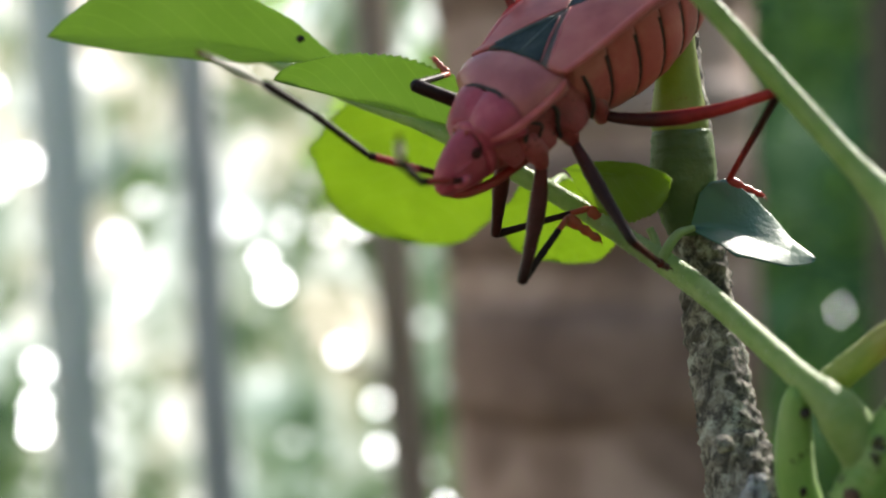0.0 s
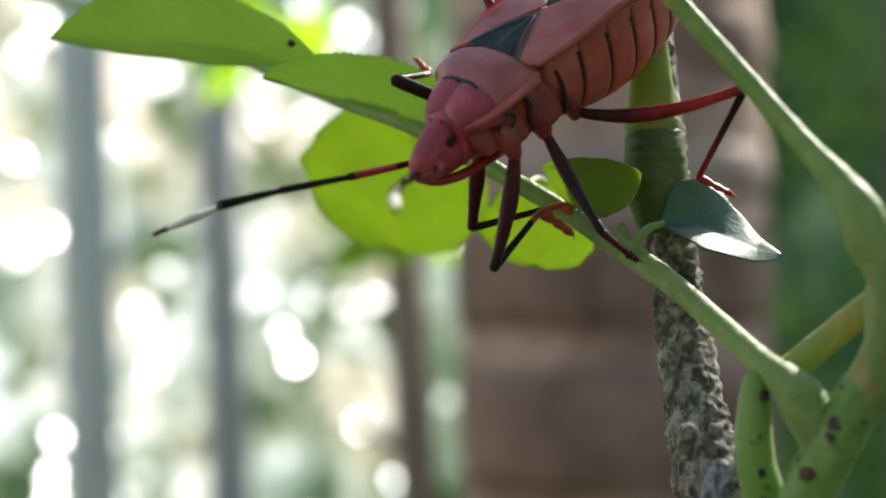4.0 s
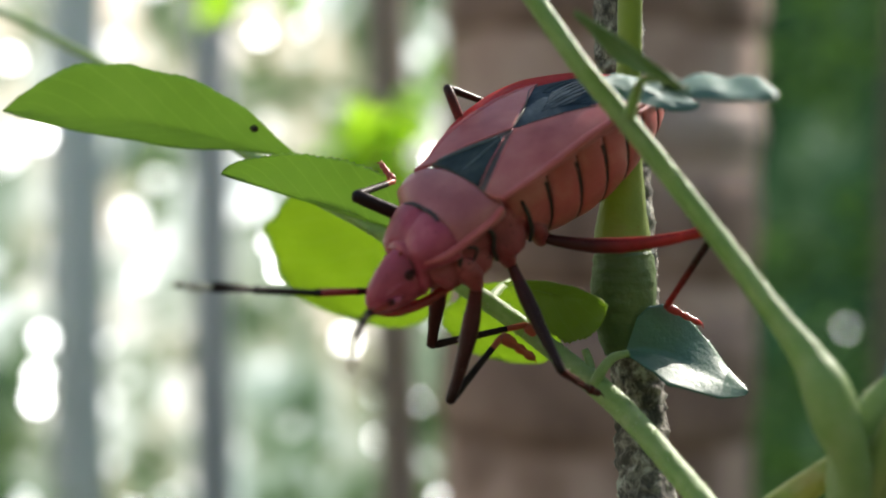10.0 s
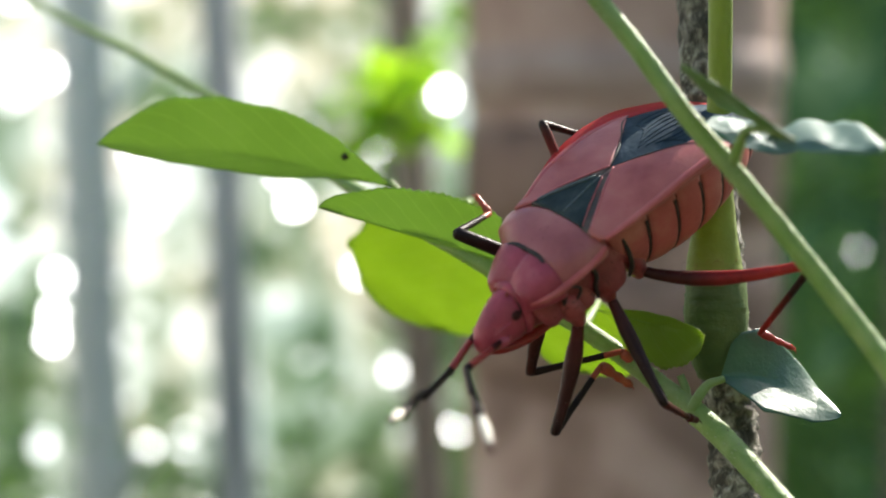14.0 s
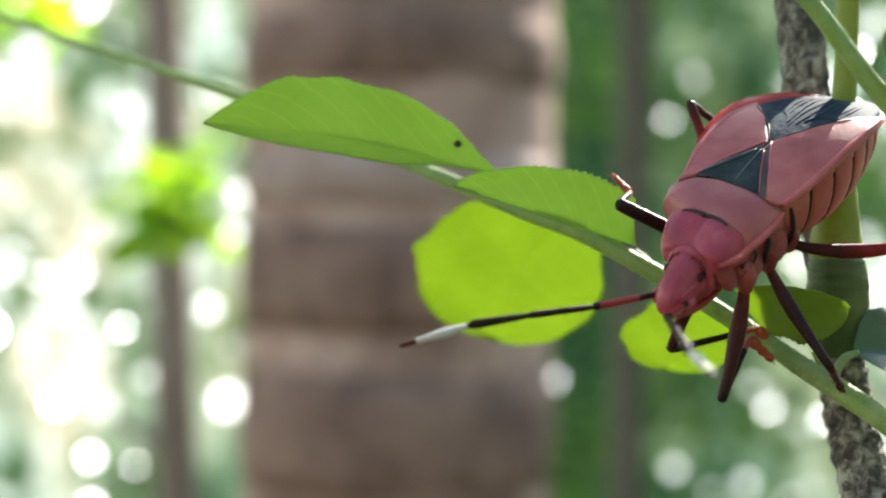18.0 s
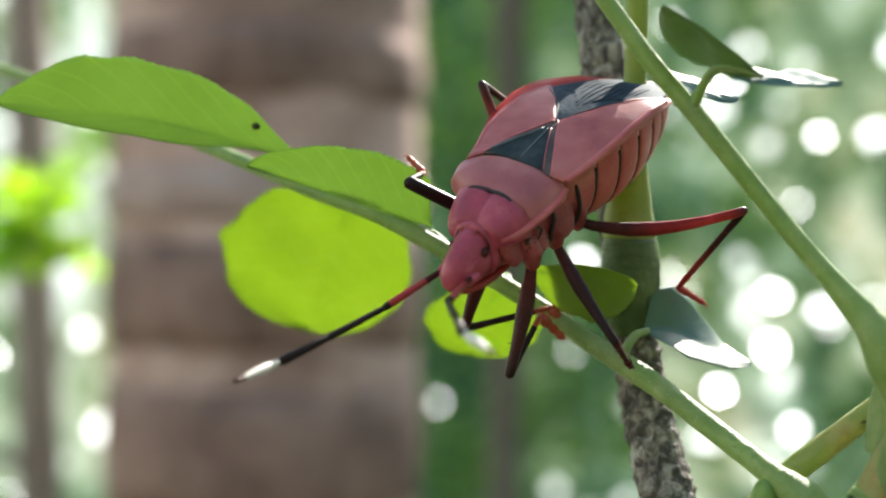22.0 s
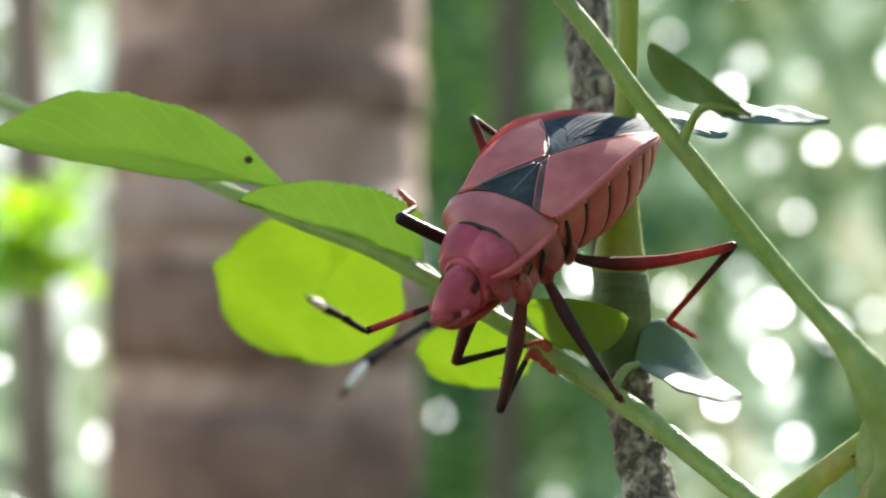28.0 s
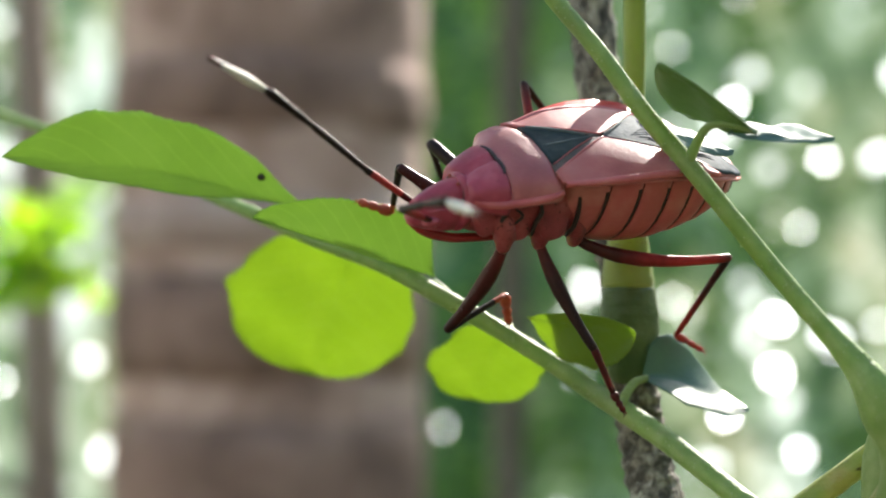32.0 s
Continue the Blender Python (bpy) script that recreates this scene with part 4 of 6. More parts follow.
LONG = ((0.0, 0.03), (0.1, 0.28), (0.21, 0.63), (0.34, 0.91), (0.5, 1.0), (0.61, 1.0), (0.74, 0.94), (0.87, 0.60), (0.95, 0.28), (1.0, 0.0))
for b, t, sd, wd, fo, curl, teeth, dep, bel, blunt, bow, mat, lab in LEAVES:
    kite = mat == LEAFD
    shape = KITE if kite else LONG if bow == 1.0 else None
    lf = planted("leaf", leaf_bm(b, t, sd, wd, fo, curl, teeth, dep, bel, blunt, bow, 48 if kite else 0.0, shape, seed=b[0]), mat, lab)
    part("midrib", midrib_bm(b, t, sd, fo, curl, bow, 48 if kite else 0.0), VEIN if mat in (LEAFY, LEAF) else mat, lf)
# stalks of the leaves
for rows in (
    [(9.4, 4.8, -8.2, 0.42), (9.9, 4.9, -7.2, 0.36), (10.6, 5.3, -6.4, 0.32), (11.6, 5.7, -6.1, 0.24)],
    [(8.9, 5.8, -8.0, 0.4), (8.9, 6.0, -7.0, 0.32), (8.5, 6.2, -6.0, 0.26)],
    [(12.7, -4.8, 9.2, 0.45), (13.1, -5.4, 10.3, 0.36), (13.7, -6.5, 11.5, 0.3), (14.8, -7.4, 11.6, 0.22), (16.6, -8.2, 11.0, 0.16)],
    [(-12.4, 12.8, 4.3, 0.4), (-13.6, 13.4, 6.2, 0.34), (-14.8, 13.3, 7.6, 0.28)],
    [(-3.0, 8.4, -0.2, 0.4), (-3.6, 8.6, 0.7, 0.3), (-4.4, 8.6, 1.3, 0.25)],
    [(-9.0, 10.5, 2.9, 0.4), (-10.0, 16.0, 4.6, 0.3), (-10.6, 23.2, 5.3, 0.28)],
    [(1.4, 7.6, -2.9, 0.4), (1.6, 11.0, -2.2, 0.3), (1.4, 15.2, -2.1, 0.26)],
):
    planted("leaf_stalk", stem_bm(rows, 5, 8), STEM)
planted("speck", stem_bm([(-18.15, 11.68, 9.68, 0.12), (-17.85, 11.72, 9.62, 0.3), (-17.55, 11.78, 9.56, 0.12)], 4, 10), SEAM, "dark speck on the leaf")
# low side twig with a withered scale leaf and a brown bud on its stalk
planted("low_twig", stem_bm([(-75, 20, -26, 0.9), (-50.2, 14, -32.2, 0.85), (-45.5, 14, -33.4, 0.8), (-40.2, 14, -34.6, 0.8), (-36, 13, -34.7, 0.5), (-33.5, 13, -34.8, 0.42), (-24, 11, -36.2, 0.5), (0, 6, -39.5, 0.8), (15.5, 2.2, -41.5, 1.0)], 10, 14, 0.06, 21), TWIGB, "grey-green low twig")
planted("scale_leaf", leaf_bm((-43.6, 13.2, -33.4), (-39.4, 13.4, -28.5), (1.0, 0.1, -0.75), (3.6, 0.2), (3, 20), 0.0, 12, 0.03, 0.3, 0.6, 0.0, seed=5.0, thick=0.2), DRYLEAF, "olive withered scale leaf, triangular")
planted("bud_stalk", stem_bm([(-42.2, 13.4, -32.2, 0.16), (-43.2, 13.5, -31.5, 0.15), (-44.8, 13.6, -30.5, 0.13)], 4, 8), BARK)
planted("bud", stem_bm([(-44.6, 13.6, -30.7, 0.2), (-45.2, 13.6, -30.3, 0.62), (-45.6, 13.6, -29.9, 0.5), (-45.7, 13.6, -29.2, 0.1)], 5, 10, 0.1, 4), SCARB, "small brown dry bud")
tagged(plant, "green forest seedling with serrate leaves on a lichened woody stem", "plant")


# ---- the insect ----
bug = empty("red_bug")
tagged(bug, "large red bug with slate wing patches, standing on a branch", "insect")


def loft(sections, seg=28, power=2.0):
    """Closed body from rows of (x, half width, top z, bottom z, edge z), in millimetres of the insect's own space."""
    bm = bmesh.new()
    rings = []
    for x, w, zt, zb, ze in sections:
        ring = []
        for k in range(seg):
            a = 2 * math.pi * k / seg
            c, s = math.cos(a), math.sin(a)
            c = math.copysign(abs(c) ** (2 / power), c)
            s = math.copysign(abs(s) ** (2 / power), s)
            ring.append(bm.verts.new(Vector((x, w * c, ze + (zt - ze if s > 0 else ze - zb) * s)) * MM))
        rings.append(ring)
    for a, b in zip(rings, rings[1:]):
        for k in range(seg):
            bm.faces.new((a[k], a[(k + 1) % seg], b[(k + 1) % seg], b[k]))
    bm.faces.new(rings[0][::-1])
    bm.faces.new(rings[-1])
    return bm


def fine_sections(rows, n=4):
    """Smooth interpolation between the given sections."""
    p = [np.array(r, float) for r in rows]
    p = [2 * p[0] - p[1]] + p + [2 * p[-1] - p[-2]]
    out = []
    for i in range(1, len(p) - 2):
        for k in range(n):
            t = k / n
            a, b, c, d = p[i - 1], p[i], p[i + 1], p[i + 2]
            q = 0.5 * (2 * b + (c - a) * t + (2 * a - 5 * b + 4 * c - d) * t * t + (3 * b - a - 3 * c + d) * t ** 3)
            q[1] = max(q[1], 0.05)
            out.append(q)
    out.append(p[-2])
    return out


# head: a pointed snout with cheeks
part("head", loft(fine_sections([(11.85, 0.28, -0.6, -1.2, -0.95), (11.65, 0.58, -0.12, -1.45, -0.85), (11.1, 0.9, 0.46, -1.72, -0.7), (10.3, 1.14, 1.0, -1.95, -0.55), (9.5, 1.32, 1.4, -2.1, -0.4), (8.8, 1.44, 1.64, -2.15, -0.3), (8.1, 1.36, 1.66, -2.05, -0.2), (7.4, 1.4, 1.6, -1.9, -0.2)]), 36), HEADRED, bug, "crimson pointed head")
for s in (1, -1):
    bm = bmesh.new()
    bmesh.ops.create_uvsphere(bm, u_segments=16, v_segments=10, radius=0.38 * MM)
    bmesh.ops.scale(bm, vec=(1.0, 0.55, 0.95), verts=bm.verts)
    bmesh.ops.translate(bm, vec=Vector((8.95, s * 1.34, 0.35)) * MM, verts=bm.verts)
    part("eye", bm, EYE, bug, "small dark compound eye")
    bm = tube_into(bmesh.new(), [(x * MM, s * y * MM, z * MM, r * MM) for x, y, z, r in ((11.1, 0.95, -0.95, 0.16), (10.7, 1.25, -0.8, 0.38), (10.3, 1.36, -0.75, 0.32), (9.9, 1.3, -0.75, 0.1))], 10)
    part("antenna_socket", bm, HEADRED, bug)

def lean_of(x):
    """The forebody leans a little over to its left."""
    return float(np.interp(x, [-8, -4, 0, 3, 6.0, 8.2], [0.0, 0.05, 0.13, 0.14, 0.10, 0.0]))


def leaned(bm):
    for v in bm.verts:
        v.co.z -= lean_of(v.co.x / MM) * v.co.y
    return bm


def front_lobe():
    """Fore part of the collar: two broad low swellings, parted by a crease."""
    rows = [(8.35, 2.0, 1.78), (8.15, 2.26, 2.02), (7.6, 2.54, 2.36), (7.1, 2.74, 2.64), (6.5, 2.9, 2.92), (5.95, 3.0, 3.06), (5.72, 2.94, 2.9)]
    bm = loft(fine_sections([(x, w, zt, 0.2, 0.8) for x, w, zt in rows], 8), 128, 3.2)
    for v in bm.verts:
        x, y, z = v.co / MM
        if z > 0.8:
            k = math.sin(math.pi * min(1.0, max(0.0, (8.35 - x) / 2.7))) ** 0.7
            v.co.z += MM * k * (0.07 * math.exp(-((abs(y) - 1.1) / 0.85) ** 4) - 0.30 * math.exp(-(y / 0.20) ** 2))
            v.co.x -= MM * 0.45 * max(0.0, 1 - abs(y) / 1.2) * max(0.0, (x - 7.3) / 1.0)
    return leaned(bm)


def rear_lobe():
    """Rear part of the collar, smooth and broad-shouldered."""
    rows = [(5.78, 2.9, 2.82), (5.7, 3.0, 3.06), (5.45, 3.12, 3.24), (4.8, 3.3, 3.5), (4.0, 3.48, 3.68), (3.0, 3.64, 3.78), (2.5, 3.7, 3.74), (2.15, 3.62, 3.6), (1.95, 3.4, 3.3)]
    bm = loft(fine_sections([(x, w, zt, 0.9 + (6.1 - x) * 0.2, 1.1 + (6.1 - x) * 0.25) for x, w, zt in rows], 5), 48, 2.7)
    for v in bm.verts:
        x, y, z = v.co / MM
        v.co.z += MM * 0.035 * noise.noise(Vector((x * 1.7, y * 1.7, z)))
        if y < 0:
            k = min(1.0, max(0.0, (5.8 - x) / 2.0)) * min(1.0, y * y / 12.0)
            v.co.x += MM * 1.3 * k
            v.co.y -= MM * 0.55 * k
    return leaned(bm)


pronotum = part("pronotum", rear_lobe(), ROSE, bug, "dusty rose collar shield")
part("front_lobe", front_lobe(), HEADRED, pronotum, "crimson front lobe of the collar")
part("thorax", loft(fine_sections([(8.0, 1.4, 0.9, -1.8, -0.5), (7.0, 1.9, 1.0, -2.2, -0.5), (5.0, 2.45, 1.6, -2.6, -0.3), (3.4, 2.8, 2.0, -2.75, -0.1), (1.8, 2.95, 2.0, -2.75, 0.0), (0.0, 3.0, 2.0, -2.5, 0.0), (-1.2, 3.0, 1.8, -2.3, 0.0)])), RED, bug, "red thorax under the side plates")


def line_on(rows, r, mat, name, label="", taper=0.35):
    rs_ = smooth_line([(*p, r) for p in rows], 6)
    n = len(rs_) - 1
    pts = [(x * MM, y * MM, z * MM, q * (taper + (1 - taper) * math.sin(math.pi * (0.06 + 0.88 * i / n)) ** 0.5) * MM) for i, (x, y, z, q) in enumerate(rs_)]
    return part(name, tube_into(bmesh.new(), pts, 8), mat, bug, label)


def shield_top(x, y):
    """Height of the collar's upper surface."""
    w = np.interp(x, [2.0, 2.5, 3.0, 4.0, 5.0, 6.1, 6.6, 7.6, 8.2], [3.5, 3.7, 3.64, 3.48, 3.25, 2.97, 2.88, 2.54, 2.2])
    zt = np.interp(x, [2.0, 2.5, 3.0, 4.0, 4.8, 5.45, 5.7, 5.95, 6.5, 7.6, 8.2], [3.4, 3.74, 3.78, 3.68, 3.5, 3.24, 3.0, 3.06, 3.06, 2.62, 2.0])
    ze = 1.1 + (6.1 - x) * 0.25 if x < 5.7 else 0.8
    k = min(1.0, abs(y) / w)
    return float(ze + (zt - ze) * (1 - k ** 2.6) ** (1 / 2.6) - lean_of(x) * y)


# side plates: broad shells with dark gaps between them
for s in (1, -1):
    for x, w, h, dz, lean in ((6.9, 1.0, 1.4, -0.35, 0.30), (4.6, 1.15, 1.75, -0.3, 0.22), (1.95, 1.3, 1.75, -0.25, 0.12)):
        bm = bmesh.new()
        bmesh.ops.create_uvsphere(bm, u_segments=28, v_segments=20, radius=1.0 * MM)
        for v in bm.verts:
            q = v.co / MM
            v.co.x = MM * math.copysign(abs(q.x) ** 0.75, q.x)
            v.co.z = MM * math.copysign(abs(q.z) ** 0.8, q.z)
        bmesh.ops.scale(bm, vec=(w * 0.95, 0.36, h), verts=bm.verts)
        for v in bm.verts:
            v.co += v.co.normalized() * MM * 0.07 * noise.noise(v.co * 1500 + Vector((x, s, 0)))
        bmesh.ops.rotate(bm, cent=(0, 0, 0), matrix=Euler((s * 0.22, lean, 0)).to_matrix(), verts=bm.verts)
        bmesh.ops.translate(bm, vec=Vector((x, s * (2.0 + 0.15 * (6.4 - x)), dz)) * MM, verts=bm.verts)
        part("side_plate", bm, RED, bug, "crumpled red side plate")
part("collar_ring", loft([(8.5, 1.5, 1.6, -1.9, -0.1), (8.42, 1.7, 1.86, -2.05, -0.1), (8.2, 1.78, 1.98, -2.1, -0.1), (7.9, 1.7, 1.9, -2.0, -0.1), (7.5, 1.6, 1.8, -1.9, -0.1)], 36, 2.2), HEADRED, bug)

# dark cross groove in two arms, black seams, rolled rim
for s in (1, -1):
    line_on([(x, s * y, shield_top(x, s * y) + 0.05) for x, y in ((5.71, 0.0), (5.74, 0.6), (5.78, 1.2), (5.95, 1.75))], 0.19, SEAM, "groove", "dark cross groove", 0.5)
    line_on([(6.15, s * 2.62, 0.9), (5.75, s * 2.66, 0.25), (5.95, s * 2.58, -0.4), (5.6, s * 2.3, -1.5)], 0.16, SEAM, "seam")
    line_on([(5.2, s * 2.78, 0.6), (4.6, s * 2.94, 0.1), (5.0, s * 2.8, -0.6)], 0.11, SEAM, "seam")
    line_on([(3.5, s * 3.0, 1.2), (3.2, s * 3.06, 0.3), (3.45, s * 2.95, -0.6), (3.2, s * 2.5, -1.8)], 0.17, SEAM, "seam")
    line_on([(0.5, s * 3.3, 1.4), (0.35, s * 3.3, 0.3), (0.3, s * 3.1, -1.0), (0.4, s * 2.6, -2.0)], 0.17, SEAM, "seam")
    line_on([(x, s * y, z - lean_of(x) * s * y) for x, y, z in ((8.1, 2.12, 1.0), (7.1, 2.66, 1.1), (6.0, 2.95, 1.35), (4.6, 3.32, 1.75), (3.2, 3.6, 2.2), (2.2, 3.68, 2.6))], 0.3, RIDGE, "pronotum_rim", "rolled rim of the collar")
    for x, m in ((5.0, RED), (2.1, RED), (-0.8, RED)):
        bm = tube_into(bmesh.new(), [(q[0] * MM, s * q[1] * MM, q[2] * MM, q[3] * MM) for q in ((x + 0.9, 2.0, 0.2, 0.3), (x + 0.6, 2.2, -0.7, 0.85), (x + 0.2, 2.2, -1.7, 0.84), (x, 2.05, -2.4, 0.64), (x - 0.05, 2.0, -2.9, 0.5), (x - 0.05, 2.0, -3.2, 0.3))], 14, 0.12, x)
        part("coxa", bm, m, bug, "rounded hip joint")
# grooves and folds of the head
for s in (1, -1):
    line_on([(8.6, s * 1.44, 0.3), (8.5, s * 1.36, 0.8), (8.45, s * 1.0, 1.42)], 0.06, SEAM, "head_groove")
    line_on([(10.8, s * 0.98, -0.2), (10.1, s * 1.18, 0.0), (9.5, s * 1.32, 0.1)], 0.10, HEADRED, "cheek_fold")
    bm = bmesh.new()
    bmesh.ops.create_uvsphere(bm, u_segments=10, v_segments=8, radius=0.13 * MM)
    bmesh.ops.translate(bm, vec=Vector((8.7, s * 0.62, 1.62)) * MM, verts=bm.verts)
    part("ocellus", bm, TARSUS, bug, "tiny amber simple eye")

# belly in segments with black joints
BEL = [(1.0, 3.0, -2.6), (-1.6, 3.8, -3.2), (-3.9, 4.35, -3.6), (-6.1, 4.6, -3.6), (-8.2, 4.45, -3.3), (-10.2, 4.0, -2.75), (-12.1, 3.3, -2.0), (-13.7, 2.3, -1.1), (-15.0, 0.9, 0.0)]


def waist(x):
    """Height at which the belly is widest."""
    return float(np.interp(x, [-15, -12, -9, -6, -3, 0], [0.8, 1.8, 2.7, 2.9, 2.7, 2.0]))


for (xa, wa, za), (xb, wb, zb) in zip(BEL, BEL[1:]):
    rows = []
    for k in range(7):
        u = k / 6
        puff = 0.13 * math.sin(math.pi * u) ** 0.6
        x = xa + (xb - xa) * u * 0.97
        rows.append((x, wa + (wb - wa) * u + puff, waist(x) + 0.9, za + (zb - za) * u - puff, waist(x)))
    part("belly_segment", loft(rows, 36, 2.15), BELLY, bug)
for (x, w, z) in BEL[1:-1]:
    h = waist(x)
    part("belly_joint", loft([(x + 0.10, w - 0.04, h, z + 0.04, h - 0.1), (x, w + 0.02, h, z - 0.02, h - 0.1), (x - 0.10, w - 0.04, h, z + 0.04, h - 0.1)], 36, 2.15), DARKRED, bug, "dark joint between belly rings")
    for s in (1, -1):
        pts = []
        for k in range(9):
            a = radians(4 - 9.5 * k)
            c, q = math.cos(a) ** (2 / 2.15), -abs(math.sin(a)) ** (2 / 2.15)
            pts.append(((x + 0.25 * (1 - k / 8)) * MM, s * (w - 0.03) * c * MM, (h + (h - z) * q) * MM, (0.13 - 0.011 * k) * MM))
        part("belly_crease", tube_into(bmesh.new(), pts, 8), SEAM, bug, "black crease between belly rings")
# strip in a darker red than the belly: shadow under the wings as colour
for s in (1, -1):
    part("belly_shade", tube_into(bmesh.new(), [(x * MM, s * (float(np.interp(x, [q[0] for q in BEL[::-1]], [q[1] for q in BEL[::-1]])) - 0.05) * MM, (waist(x) + 0.35) * MM, 0.34 * MM) for x in np.linspace(-1.8, -13.5, 22)], 10), RED, bug, "darker red strip for the shade under the wing edge")


# wings: leathery rose plates, slate shield and membrane
def back_z(x, y):
    """Height of the flat back, and its half width."""
    top = np.interp(x, [-15.8, -14, -12, -10, -8, -6, -4, -2, 0, 2, 3], [1.1, 2.1, 3.0, 3.65, 4.0, 4.2, 4.28, 4.2, 4.0, 3.75, 3.6])
    half = np.interp(x, [-15.9, -15, -13.5, -11.5, -9, -7, -5, -3, -1, 1, 2.4], [0.5, 1.7, 3.0, 4.05, 4.7, 4.95, 4.95, 4.8, 4.5, 4.05, 3.65])
    edge = np.interp(x, [-15.8, -12, -8, -5, -2.5, 0, 2.4], [0.9, 2.5, 3.6, 3.85, 3.8, 3.6, 3.2])
    k = min(1.0, abs(y) / half)
    return edge + (top - edge) * (1 - k ** 2.4) ** 0.8 - lean_of(x) * max(-half, min(half, y)), half


def plate(outline, lift, n, name, mat, label="", thick=0.22):
    """A sheet over the back: outline gives for u in 0..1 the row (x0, y0) to (x1, y1) crossed by v."""
    bm = bmesh.new()
    grids = []
    for layer in (0, 1):
        grid = []
        for i in range(n + 1):
            (x0, y0), (x1, y1) = outline(i / n)
            row = []
            for j in range(n + 1):
                v = j / n
                x, y = x0 + (x1 - x0) * v, y0 + (y1 - y0) * v
                z, half = back_z(x, y)
                row.append(bm.verts.new(Vector((x, y, z + lift - layer * thick)) * MM))
            grid.append(row)
        grids.append(grid)
    up, lo = grids
    for i in range(n):
        for j in range(n):
            bm.faces.new((up[i][j], up[i][j + 1], up[i + 1][j + 1], up[i + 1][j]))
            bm.faces.new((lo[i][j], lo[i + 1][j], lo[i + 1][j + 1], lo[i][j + 1]))
        for a, b in (((i, 0), (i + 1, 0)), ((i, n), (i + 1, n)), ((0, i), (0, i + 1)), ((n, i), (n, i + 1))):
            bm.faces.new((up[a[0]][a[1]], up[b[0]][b[1]], lo[b[0]][b[1]], lo[a[0]][a[1]]))
    bmesh.ops.remove_doubles(bm, verts=bm.verts, dist=1e-7)
    return part(name, bm, mat, bug, label)


def half_at(x):
    return back_z(x, 0)[1]


def edge_line(s, last=-10.0):
    return [(x, s * half_at(x), back_z(x, s * 99)[0]) for x in np.linspace(2.2, last, 10)]


def along(rows, u):
    return tuple(float(np.interp(u, [r[0] for r in rows], [r[k] for r in rows])) for k in (1, 2))


def lie(rows, lift):
    return [(x, y, back_z(x, y)[0] + lift) for x, y in rows]


for s in (1, -1):
    end = -10.2 if s > 0 else -8.6
    inner = ((0.0, 2.6, s * 2.75), (0.42, -2.7, s * 0.12), (0.74, -6.6 if s > 0 else -5.9, s * 2.3), (1.0, end, s * half_at(end) * 0.98))
    # corium from the shoulder to the membrane
    corium = plate(lambda u, s=s, inner=inner, end=end: (along(inner, u), (2.4 + (1.1 if s < 0 else 0.0) * (1 - u) + (end - 2.44) * u, s * half_at(2.4 + (end - 2.44) * u) * 0.99)), 0.14, 24, "corium", WINGRED, "rose red leathery forewing")
    plate(lambda u, s=s: ((2.55 - 4.2 * u, s * 2.0 * (1 - u)), (2.6 - 5.25 * u, s * (2.8 * (1 - u) + 0.1))), 0.10, 14, "clavus", CLAVUS, "dark slate-brown inner strip of the forewing")
    line_on(edge_line(s, end), 0.29, RIDGE, "wing_edge", "pink rolled wing edge", 0.5)
    line_on(lie([(2.3, s * 2.7), (0.6, s * 1.85), (-1.0, s * 1.0), (-2.7, s * 0.15)], 0.14), 0.075, RIDGE, "wing_ridge", "pink raised ridge of the forewing")
    line_on(lie([(2.4, s * (2.1 if s > 0 else 2.5)), (0.5, s * (1.15 if s > 0 else 1.3)), (-1.7, s * 0.15)], 0.15), 0.045, SEAM if s < 0 else RIDGE, "wing_suture")
    line_on(lie([inner[1][1:], (-4.4, s * 1.05), inner[2][1:], ((inner[2][1] + end) / 2, s * 3.7), (end, s * half_at(end) * 0.95)], 0.13), 0.06, SEAM, "wing_suture")
    # upturned rim of the belly beside the wings
    bm = bmesh.new()
    cols = []
    n = 30
    for i in range(n + 1):
        u = i / n
        x = 0.4 - 15.4 * u
        grow = math.sin(math.pi * min(1.0, u * 0.92 + 0.04)) ** 0.7
        y0, y1 = half_at(x) * 0.90, half_at(x) * 1.0 + (0.62 if s < 0 else 0.1) * grow
        z0 = back_z(x, s * 99)[0] - 0.05
        z1 = z0 + (0.55 if s < 0 else -0.45) * grow
        cols.append([bm.verts.new(Vector((x, s * y, z)) * MM) for y, z in ((y0, z0 - 0.3), ((y0 + y1) / 2, (z0 + z1) / 2 - 0.12), (y1, z1 - 0.05), (y1 + 0.03, z1 + 0.03), ((y0 + y1) / 2, (z0 + z1) / 2 + 0.02), (y0, z0 - 0.12))])
    for c0, c1 in zip(cols, cols[1:]):
        for k in range(6):
            bm.faces.new((c0[k], c0[(k + 1) % 6], c1[(k + 1) % 6], c1[k]))
    bm.faces.new(cols[0][::-1])
    bm.faces.new(cols[-1])
    # backlight put into the colour: redder see-through rim on the far side only
    part("belly_rim", bm, EDGERED if s < 0 else WINGRED, bug, "thin rim of the belly, coloured bright red as if backlit" if s < 0 else "rose rim of the belly")
plate(lambda u: ((2.5 - 4.3 * u, -2.55 * (1 - u)), (2.5 - 4.3 * u, 2.1 * (1 - u))), 0.15, 16, "scutellum", SCUTE, "slate black triangular shield")
# paler slate lines put the light on the shield's facet into colour
line_on(lie([(2.2, -2.45), (0.6, -1.45), (-1.4, -0.25)], 0.17), 0.13, LITSLATE, "scutellum_edge", "slate edge of the shield, coloured paler as if lit", 0.4)
line_on(lie([(2.2, 0.1), (0.4, 0.08), (-1.6, 0.0)], 0.16), 0.07, LITSLATE, "scutellum_keel", "", 0.3)
